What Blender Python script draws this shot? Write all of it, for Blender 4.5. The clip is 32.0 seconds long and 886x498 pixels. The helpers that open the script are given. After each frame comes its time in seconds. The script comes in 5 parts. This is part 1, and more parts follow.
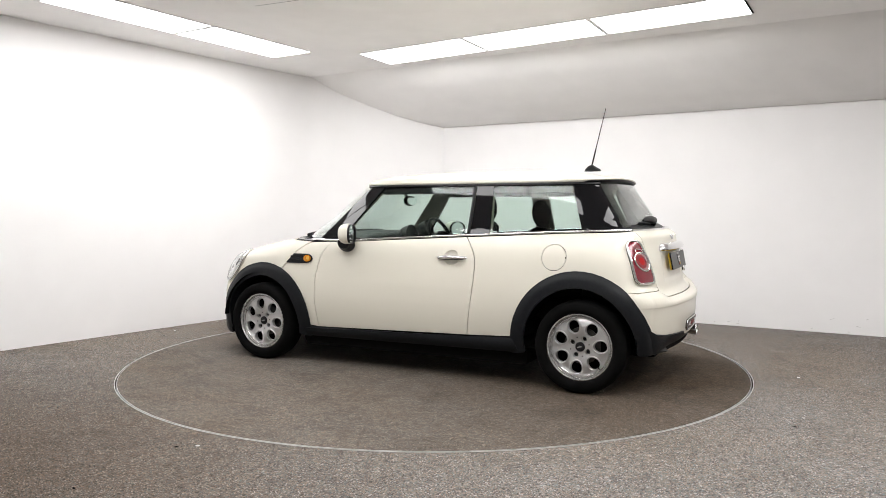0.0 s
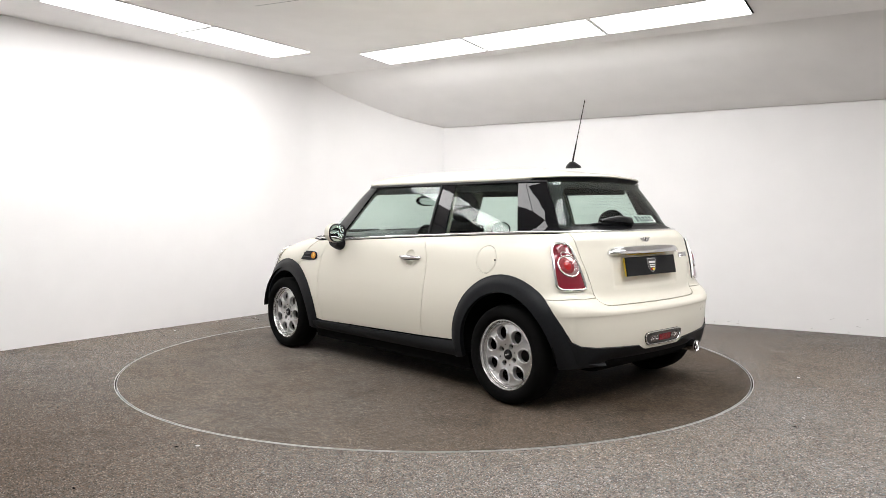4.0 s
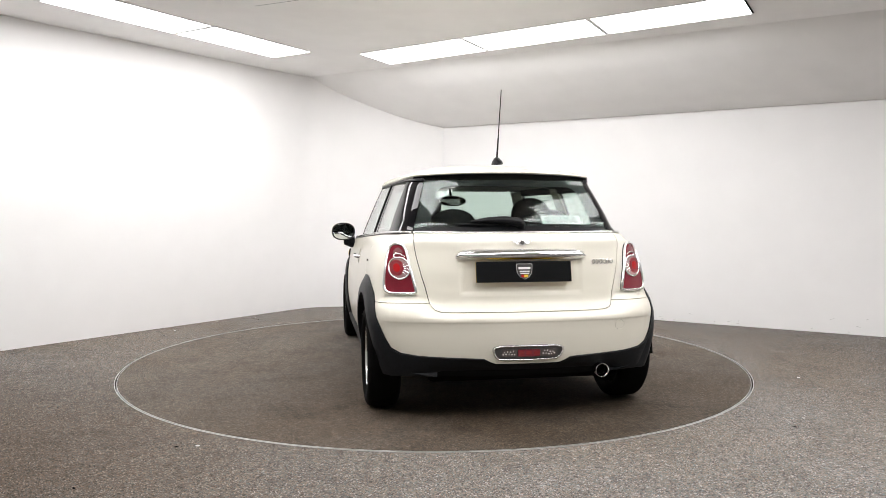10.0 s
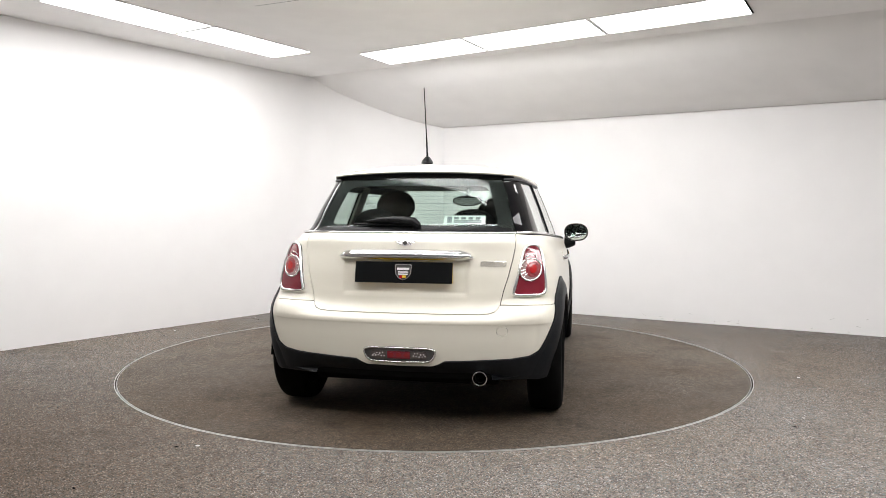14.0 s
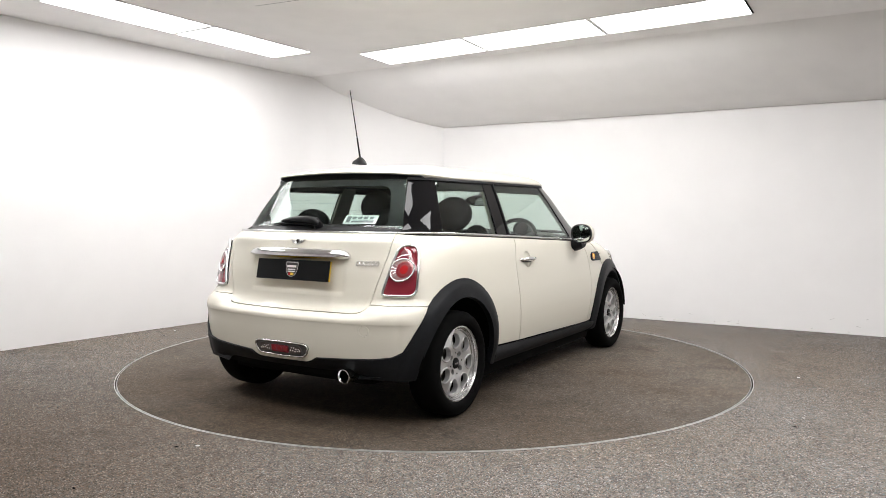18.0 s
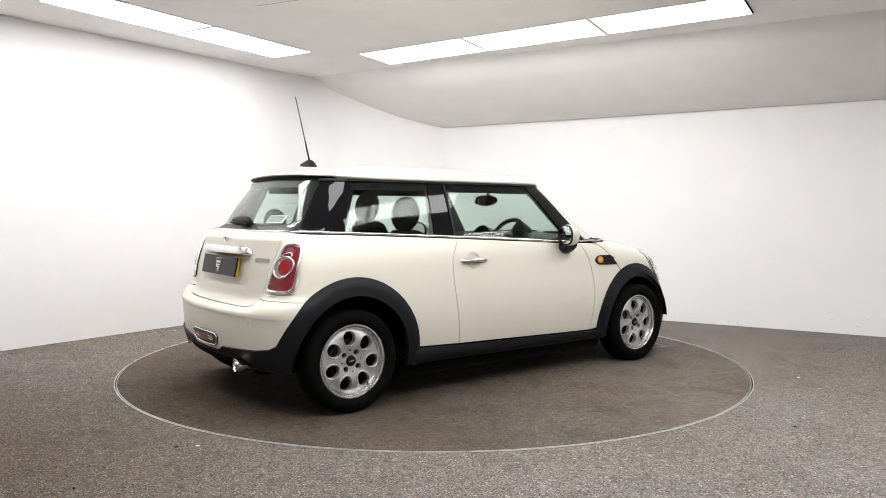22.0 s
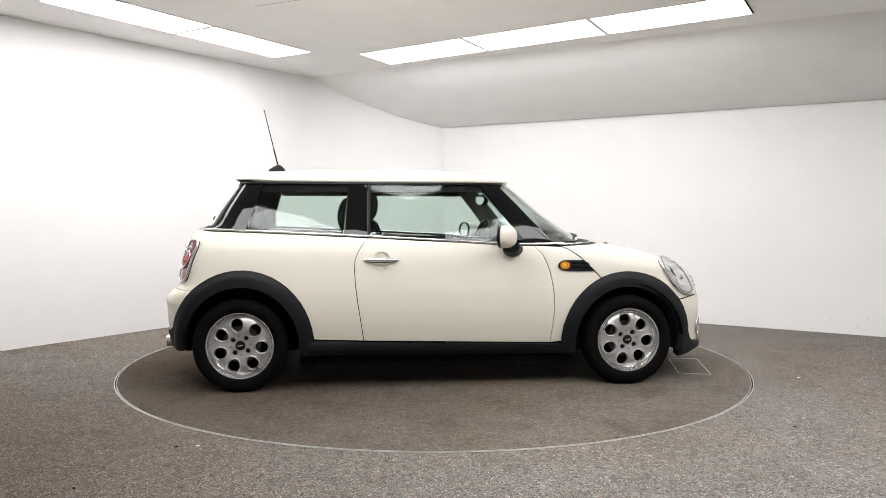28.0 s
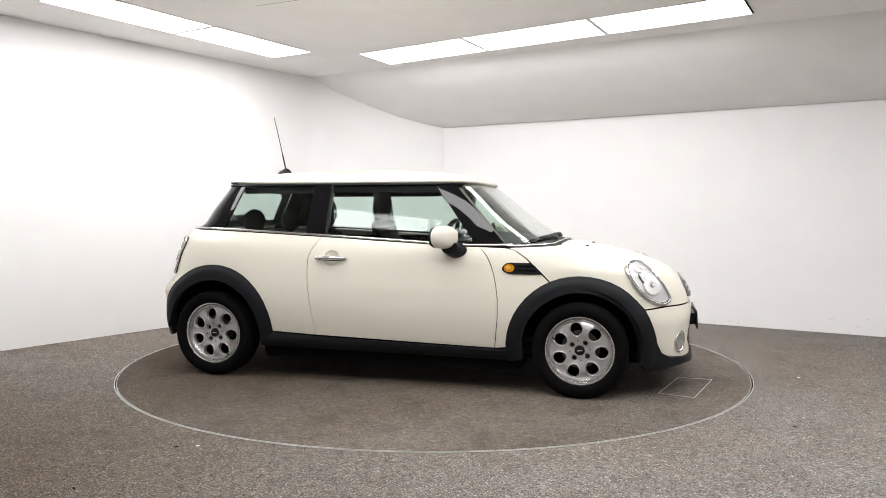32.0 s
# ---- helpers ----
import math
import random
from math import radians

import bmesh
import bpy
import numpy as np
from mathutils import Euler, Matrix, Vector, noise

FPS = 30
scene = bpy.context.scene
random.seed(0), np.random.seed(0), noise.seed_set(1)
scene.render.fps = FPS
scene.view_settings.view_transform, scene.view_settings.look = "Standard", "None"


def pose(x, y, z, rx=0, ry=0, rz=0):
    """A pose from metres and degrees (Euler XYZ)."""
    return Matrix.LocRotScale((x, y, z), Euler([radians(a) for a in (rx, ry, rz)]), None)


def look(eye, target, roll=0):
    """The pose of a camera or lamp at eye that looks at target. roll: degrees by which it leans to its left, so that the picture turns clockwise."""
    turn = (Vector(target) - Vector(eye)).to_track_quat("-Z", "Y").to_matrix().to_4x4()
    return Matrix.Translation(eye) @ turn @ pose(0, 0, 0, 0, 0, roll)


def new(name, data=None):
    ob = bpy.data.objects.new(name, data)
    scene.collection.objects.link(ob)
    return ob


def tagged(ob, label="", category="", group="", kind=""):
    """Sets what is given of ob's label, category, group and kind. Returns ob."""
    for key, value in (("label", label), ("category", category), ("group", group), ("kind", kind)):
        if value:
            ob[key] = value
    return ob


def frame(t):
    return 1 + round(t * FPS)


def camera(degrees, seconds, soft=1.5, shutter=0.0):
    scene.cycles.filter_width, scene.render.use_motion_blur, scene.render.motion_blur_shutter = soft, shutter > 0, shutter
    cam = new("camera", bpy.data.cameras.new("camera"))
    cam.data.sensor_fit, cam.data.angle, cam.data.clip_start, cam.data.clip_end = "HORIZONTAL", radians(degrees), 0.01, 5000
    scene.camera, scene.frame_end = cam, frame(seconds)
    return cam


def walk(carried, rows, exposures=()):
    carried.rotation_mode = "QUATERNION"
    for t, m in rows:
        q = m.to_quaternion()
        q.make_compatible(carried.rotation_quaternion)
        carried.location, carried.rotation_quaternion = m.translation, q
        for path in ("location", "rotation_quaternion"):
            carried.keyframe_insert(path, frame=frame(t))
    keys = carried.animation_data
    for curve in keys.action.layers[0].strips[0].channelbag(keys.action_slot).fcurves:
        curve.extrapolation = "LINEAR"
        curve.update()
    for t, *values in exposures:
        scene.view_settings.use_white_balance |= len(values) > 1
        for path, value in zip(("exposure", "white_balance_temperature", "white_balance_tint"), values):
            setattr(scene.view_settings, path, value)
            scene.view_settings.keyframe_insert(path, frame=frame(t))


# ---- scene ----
cam = camera(61.4, 32.0, soft=0.75)
EYE = (0.0, -5.661, 1.115)
AIM = (0.0502, -0.6677, 0.8670)
walk(cam, [(0.0, look(EYE, AIM, 0.107)), (32.0, look(EYE, AIM, 0.107))])

# ---- light and exposure ----
world = bpy.data.worlds.new("world")
scene.world = world
world.use_nodes = True
world.node_tree.nodes["Background"].inputs[0].default_value = (0.9, 0.95, 1.0, 1)
world.node_tree.nodes["Background"].inputs[1].default_value = 0.05
scene.view_settings.exposure = 0.0
PANEL_LIGHT = 11.8


# ---- materials ----
def material(name, color=(0.5, 0.5, 0.5), rough=0.5, metal=0.0, coat=0.0, spec=0.5):
    m = bpy.data.materials.new(name)
    m.use_nodes = True
    p = m.node_tree.nodes["Principled BSDF"]
    p.inputs["Base Color"].default_value = (*color, 1)
    p.inputs["Roughness"].default_value = rough
    p.inputs["Metallic"].default_value = metal
    p.inputs["Coat Weight"].default_value = coat
    p.inputs["Coat Roughness"].default_value = 0.03
    p.inputs["Specular IOR Level"].default_value = spec
    return m


def node(m, kind, **inputs):
    n = m.node_tree.nodes.new(kind)
    for k, v in inputs.items():
        n.inputs[k.replace("_", " ")].default_value = v
    return n


def link(m, a, b):
    m.node_tree.links.new(a, b)


def ramp(m, source, stops):
    r = m.node_tree.nodes.new("ShaderNodeValToRGB")
    e = r.color_ramp.elements
    while len(e) < len(stops):
        e.new(0.5)
    for el, (pos, col) in zip(e, stops):
        el.position, el.color = pos, (*col, 1)
    link(m, source, r.inputs[0])
    return r.outputs[0]


def mixed(m, fac, a, b, mode="MIX"):
    x = m.node_tree.nodes.new("ShaderNodeMix")
    x.data_type, x.blend_type = "RGBA", mode
    for sock, v in ((x.inputs[0], fac), (x.inputs[6], a), (x.inputs[7], b)):
        if hasattr(v, "is_output"):
            link(m, v, sock)
        else:
            sock.default_value = v if not isinstance(v, tuple) else (*v, 1)
    return x.outputs[2]


def bump(m, height, strength, distance):
    b = m.node_tree.nodes.new("ShaderNodeBump")
    b.inputs["Strength"].default_value, b.inputs["Distance"].default_value = strength, distance
    link(m, height, b.inputs["Height"])
    link(m, b.outputs[0], m.node_tree.nodes["Principled BSDF"].inputs["Normal"])


def grained(m, color, amount, scale, strength=0.1, distance=0.001, rough=None):
    """Slight cloudy change of colour and a fine relief."""
    p = m.node_tree.nodes["Principled BSDF"]
    co = node(m, "ShaderNodeTexCoord")
    big = node(m, "ShaderNodeTexNoise", Scale=scale * 0.06, Detail=4.0)
    fine = node(m, "ShaderNodeTexNoise", Scale=scale, Detail=3.0)
    for n in (big, fine):
        link(m, co.outputs["Object"], n.inputs["Vector"])
    dark = tuple(c * (1 - amount) for c in color)
    light = tuple(min(1, c * (1 + amount)) for c in color)
    link(m, ramp(m, big.outputs[0], [(0.3, dark), (0.7, light)]), p.inputs["Base Color"])
    bump(m, fine.outputs[0], strength, distance)
    if rough:
        r = ramp(m, big.outputs[0], [(0.3, (rough[0],) * 3), (0.7, (rough[1],) * 3)])
        link(m, r, p.inputs["Roughness"])
    return m


def carpet(name, base, warm, cool, pale, tint, stain, deep, dark_patch=None):
    """Speckled cut-pile carpet: fibres of several colours, browner in places, with darker stains."""
    m = material(name, base, 0.95, spec=0.12)
    p = m.node_tree.nodes["Principled BSDF"]
    co = node(m, "ShaderNodeTexCoord")
    cells = node(m, "ShaderNodeTexVoronoi", Scale=215.0)
    tuft = node(m, "ShaderNodeTexNoise", Scale=140.0, Detail=3.0, Roughness=0.7)
    cloud = node(m, "ShaderNodeTexNoise", Scale=0.55, Detail=6.0, Roughness=0.62, Distortion=0.4)
    blot = node(m, "ShaderNodeTexNoise", Scale=3.2, Detail=7.0, Roughness=0.68, Distortion=0.6)
    mid = node(m, "ShaderNodeTexNoise", Scale=26.0, Detail=3.0, Roughness=0.6)
    for n in (cells, tuft, cloud, blot, mid):
        link(m, co.outputs["Object"], n.inputs["Vector"])
    sep = m.node_tree.nodes.new("ShaderNodeSeparateColor")
    link(m, cells.outputs["Color"], sep.inputs[0])
    dark = tuple(c * deep for c in base)
    grey = tuple(c * 1.35 for c in base)
    col = ramp(m, sep.outputs[0], [(0.0, dark), (0.22, base), (0.56, warm), (0.72, cool), (0.83, grey), (0.925, pale)])
    m.node_tree.nodes[-1].color_ramp.interpolation = "CONSTANT"
    col = mixed(m, 1.0, col, ramp(m, mid.outputs[0], [(0.3, (0.82,) * 3), (0.7, (1.18,) * 3)]), "MULTIPLY")
    col = mixed(m, 1.0, col, ramp(m, cloud.outputs[0], [(0.36, (1.06, 1.06, 1.07)), (0.64, tint)]), "MULTIPLY")
    col = mixed(m, 1.0, col, ramp(m, blot.outputs[0], [(0.47, (1.0,) * 3), (0.72, (1 - stain,) * 3)]), "MULTIPLY")
    if dark_patch:
        # one broad darker, browner patch, uneven at its edge
        cx, cy, r, tone = dark_patch
        warp = node(m, "ShaderNodeVectorMath")
        warp.operation = "MULTIPLY_ADD"
        warp.inputs[1].default_value = (1.3, 1.3, 0)
        link(m, cloud.outputs["Color"], warp.inputs[0])
        link(m, co.outputs["Object"], warp.inputs[2])
        away = node(m, "ShaderNodeVectorMath")
        away.operation = "DISTANCE"
        away.inputs[1].default_value = (cx + 0.65, cy + 0.65, 0)
        link(m, warp.outputs[0], away.inputs[0])
        near = node(m, "ShaderNodeMapRange")
        near.inputs["From Min"].default_value, near.inputs["From Max"].default_value = 0.4, r
        link(m, away.outputs["Value"], near.inputs["Value"])
        col = mixed(m, 1.0, col, ramp(m, near.outputs[0], [(0.0, tone), (1.0, (1.0,) * 3)]), "MULTIPLY")
    link(m, col, p.inputs["Base Color"])
    bump(m, tuft.outputs[0], 0.6, 0.004)
    return m


WALL = grained(material("wall_paint", (0.89, 0.88, 0.88), 0.6), (0.89, 0.88, 0.88), 0.012, 60, 0.05, 0.001)
CEILING = grained(material("ceiling_paint", (0.92, 0.91, 0.905), 0.8), (0.92, 0.91, 0.905), 0.02, 60, 0.05, 0.001)
CARPET = carpet("floor_carpet", (0.164, 0.152, 0.140), (0.246, 0.198, 0.163), (0.148, 0.176, 0.180), (0.42, 0.405, 0.39), (0.97, 0.90, 0.83), 0.22, 0.42, (-2.6, -2.6, 3.1, (0.54, 0.47, 0.41)))
# the disc's dark patch is soiling, with shade round the car's rear painted in
DISC = carpet("turntable_carpet", (0.132, 0.120, 0.106), (0.186, 0.147, 0.118), (0.130, 0.128, 0.124), (0.29, 0.268, 0.247), (0.97, 0.89, 0.81), 0.34, 0.58, (-1.6, -0.35, 2.6, (0.46, 0.41, 0.35)))
ALUMINIUM = grained(material("aluminium", (0.58, 0.575, 0.57), 0.5, 0.6), (0.58, 0.575, 0.57), 0.1, 200, 0.1, 0.0005)
GAP = material("dark_gap", (0.004, 0.004, 0.004), 0.9, spec=0.08)
PAINT = material("cream_paint", (0.738, 0.706, 0.614), 0.42, 0.0, 0.42, 0.3)
PAINT.node_tree.nodes["Principled BSDF"].inputs["Coat Roughness"].default_value = 0.06
PLASTIC = grained(material("black_plastic", (0.0072, 0.0082, 0.0104), 0.50, spec=0.20), (0.0072, 0.0082, 0.0100), 0.15, 900, 0.25, 0.0006)
GLOSS = material("gloss_black", (0.004, 0.004, 0.005), 0.04, spec=0.3)
SATIN = material("satin_black", (0.006, 0.006, 0.007), 0.4, spec=0.25)
CHROME = material("chrome", (0.78, 0.78, 0.79), 0.07, 1.0)
ALLOY = grained(material("silver_alloy", (0.66, 0.655, 0.65), 0.26, 0.85), (0.66, 0.655, 0.65), 0.05, 300, 0.05, 0.0005)
RUBBER = grained(material("tyre_rubber", (0.004, 0.004, 0.004), 0.85, spec=0.06), (0.004, 0.004, 0.004), 0.2, 150, 0.2, 0.001)
FABRIC = grained(material("charcoal_fabric", (0.012, 0.012, 0.013), 0.9, spec=0.1), (0.012, 0.012, 0.013), 0.2, 220, 0.12, 0.0006)
TRIM = grained(material("beige_trim", (0.22, 0.215, 0.175), 0.85), (0.22, 0.215, 0.175), 0.04, 300, 0.2, 0.001)
FACE = grained(material("wheel_face", (0.60, 0.60, 0.60), 0.32, 0.75), (0.60, 0.60, 0.60), 0.05, 300, 0.05, 0.0005)
STEEL = grained(material("dark_steel", (0.10, 0.095, 0.09), 0.5, 0.8), (0.10, 0.095, 0.09), 0.3, 90, 0.2, 0.001)
RED = material("red_lens", (0.195, 0.018, 0.030), 0.08, 0.0, 0.7, 0.4)
BRIGHT_RED = material("bright_red_lens", (0.40, 0.016, 0.018), 0.15, 0.0, 0.25, 0.3)
CLEAR = material("clear_lens", (0.90, 0.85, 0.84), 0.22, 0.30, 0.7)
SMOKE = material("smoked_lens", (0.17, 0.145, 0.145), 0.16, 0.6, 0.6)
MOULDING = material("polished_moulding", (0.80, 0.80, 0.80), 0.16, 1.0)
RECESS = material("lamp_recess_grey", (0.055, 0.053, 0.052), 0.45, spec=0.3)
WINE = material("wine_red_lens", (0.24, 0.014, 0.020), 0.12, 0.0, 0.5, 0.4)
ROSE = material("rose_lens", (0.60, 0.38, 0.38), 0.16, 0.55, 0.8)
PINK = material("pinkish_red_lens", (0.28, 0.042, 0.048), 0.16, 0.1, 0.5)
UPPER = material("pink_lens_sheen", (0.30, 0.12, 0.13), 0.12, 0.3, 1.0)
REFLECTOR = material("lamp_reflector", (0.93, 0.93, 0.93), 0.38, 0.45)
BULB = material("bulb_glow", (0.95, 0.56, 0.07), 0.15, 0.3, 0.6)
AMBER = material("amber_lens", (0.56, 0.19, 0.006), 0.10, 0.0, 1.0)
PLATE = material("plate_black", (0.005, 0.0055, 0.006), 0.30, 0.0, 0.0, 0.18)
WHITE = material("white_print", (0.75, 0.75, 0.74), 0.5)
GREY = material("grey_print", (0.22, 0.23, 0.25), 0.5)
YELLOW = material("yellow_print", (0.75, 0.50, 0.03), 0.5)
STICKER = material("sticker_white", (0.82, 0.86, 0.84), 0.3)


def glowing(name, color, strength):
    m = bpy.data.materials.new(name)
    m.use_nodes = True
    m.node_tree.nodes.clear()
    e = node(m, "ShaderNodeEmission", Color=(*color, 1), Strength=strength)
    o = node(m, "ShaderNodeOutputMaterial")
    link(m, e.outputs[0], o.inputs[0])
    return m


def glazing(name, tint, rough=0.0):
    """Thin pane: lets light straight through with a tint, and mirrors by its Fresnel gloss."""
    m = bpy.data.materials.new(name)
    m.use_nodes = True
    m.node_tree.nodes.clear()
    t = node(m, "ShaderNodeBsdfTransparent", Color=(*tint, 1))
    g = node(m, "ShaderNodeBsdfGlossy", Color=(1, 1, 1, 1), Roughness=rough)
    w = node(m, "ShaderNodeLayerWeight", Blend=0.5)
    k = node(m, "ShaderNodeMath")
    k.operation = "POWER"
    k.inputs[1].default_value = 5.0
    link(m, w.outputs["Facing"], k.inputs[0])
    f = node(m, "ShaderNodeMath")
    f.operation = "MULTIPLY_ADD"
    f.inputs[1].default_value, f.inputs[2].default_value = 0.96, 0.019
    link(m, k.outputs[0], f.inputs[0])
    x = node(m, "ShaderNodeMixShader")
    o = node(m, "ShaderNodeOutputMaterial")
    link(m, f.outputs[0], x.inputs[0])
    link(m, t.outputs[0], x.inputs[1])
    link(m, g.outputs[0], x.inputs[2])
    link(m, x.outputs[0], o.inputs[0])
    return m


PANEL = glowing("panel_diffuser", (1.0, 0.985, 0.98), PANEL_LIGHT)
GLASS = glazing("window_glass", (0.865, 0.918, 0.895))
LENS = glazing("lamp_cover", (0.93, 0.93, 0.93))


# ---- mesh helpers ----
def part(name, bm, mat, parent=None, label="", smooth=None):
    """Link a bmesh as one mesh object, under a thing or a part."""
    me = bpy.data.meshes.new(name)
    bmesh.ops.recalc_face_normals(bm, faces=bm.faces)
    bm.to_mesh(me)
    bm.free()
    me.materials.append(mat)
    if smooth is not None:
        me.shade_smooth()
        me.set_sharp_from_angle(angle=radians(smooth))
    ob = new(name, me)
    ob.parent = parent
    if label:
        ob["label"] = label
    return ob


def box(x0, x1, y0, y1, z0, z1, bev=0.0, seg=2, bm=None):
    bm = bm or bmesh.new()
    m = Matrix.LocRotScale(((x0 + x1) / 2, (y0 + y1) / 2, (z0 + z1) / 2), None, (abs(x1 - x0), abs(y1 - y0), abs(z1 - z0)))
    vs = bmesh.ops.create_cube(bm, size=1, matrix=m)["verts"]
    if bev:
        es = list({e for v in vs for e in v.link_edges})
        bmesh.ops.bevel(bm, geom=es, offset=bev, segments=seg, profile=0.7, affect="EDGES")
    return bm


def moved(bm, m):
    bmesh.ops.transform(bm, matrix=m, verts=bm.verts)
    return bm


def cylinder(r, depth, m=Matrix(), seg=32, r2=None, bm=None):
    bm = bm or bmesh.new()
    bmesh.ops.create_cone(bm, cap_ends=True, segments=seg, radius1=r, radius2=r if r2 is None else r2, depth=depth, matrix=m)
    return bm


def ball(r, m=Matrix(), u=24, v=14, bm=None):
    bm = bm or bmesh.new()
    bmesh.ops.create_uvsphere(bm, u_segments=u, v_segments=v, radius=r, matrix=m)
    return bm


def lathe(profile, seg=64, bm=None, m=Matrix()):
    """Turn (radius, height) pairs round the local z axis."""
    bm = bm or bmesh.new()
    rings = []
    for r, h in profile:
        rings.append([bm.verts.new(m @ Vector((r * math.cos(2 * math.pi * k / seg), r * math.sin(2 * math.pi * k / seg), h))) for k in range(seg)])
    for a, b in zip(rings, rings[1:]):
        for k in range(seg):
            bm.faces.new((a[k], a[(k + 1) % seg], b[(k + 1) % seg], b[k]))
    return bm


def tube(points, r, seg=10, closed=False, bm=None, flat=1.0):
    """A round bar along points; r may be a list."""
    bm = bm or bmesh.new()
    pts = [Vector(p) for p in points]
    n = len(pts)
    rings = []
    up = None
    for i, p in enumerate(pts):
        a = pts[(i - 1) % n] if closed or i else p
        b = pts[(i + 1) % n] if closed or i < n - 1 else p
        d = (b - a).normalized()
        if up is None:
            up = Vector((0, 0, 1)) if abs(d.z) < 0.9 else Vector((1, 0, 0))
        s = d.cross(up).normalized()
        up = s.cross(d).normalized()
        rr = r[i] if isinstance(r, (list, tuple)) else r
        rings.append([bm.verts.new(p + rr * (math.cos(2 * math.pi * k / seg) * s + flat * math.sin(2 * math.pi * k / seg) * up)) for k in range(seg)])
    for i in range(n if closed else n - 1):
        a, b = rings[i], rings[(i + 1) % n]
        for k in range(seg):
            bm.faces.new((a[k], a[(k + 1) % seg], b[(k + 1) % seg], b[k]))
    if not closed:
        bm.faces.new(rings[0][::-1])
        bm.faces.new(rings[-1])
    return bm


def prism(pts, z0, z1, bm=None):
    bm = bm or bmesh.new()
    lo = [bm.verts.new((x, y, z0)) for x, y in pts]
    hi = [bm.verts.new((x, y, z1)) for x, y in pts]
    bm.faces.new(lo[::-1])
    bm.faces.new(hi)
    for i in range(len(pts)):
        j = (i + 1) % len(pts)
        bm.faces.new((lo[i], lo[j], hi[j], hi[i]))
    return bm


def slab(p, q, z0, z1, thick, bm=None):
    """An upright wall from p to q, its thickness to the right of that way; z1 may be a pair for a sloping top."""
    bm = bm or bmesh.new()
    d = Vector((q[0] - p[0], q[1] - p[1])).normalized()
    o = Vector((d.y, -d.x)) * thick
    t0, t1 = z1 if isinstance(z1, tuple) else (z1, z1)
    c = [(p[0], p[1]), (q[0], q[1]), (q[0] + o.x, q[1] + o.y), (p[0] + o.x, p[1] + o.y)]
    lo = [bm.verts.new((x, y, z0)) for x, y in c]
    hi = [bm.verts.new((x, y, z)) for (x, y), z in zip(c, (t0, t1, t1, t0))]
    bm.faces.new(lo[::-1])
    bm.faces.new(hi)
    for i in range(4):
        j = (i + 1) % 4
        bm.faces.new((lo[i], lo[j], hi[j], hi[i]))
    return bm


# ---- the room ----
H = 2.66
CORNER_L, CORNER_R = (-1.475, 3.02), (0.095, 3.345)
LEFT_END, RIGHT_END = (-4.855, -1.63), (6.08, -0.289)
# the front wall is unseen; its distance is set to weaken bounced light
BACK = -8.9
TABLE_R = 2.241


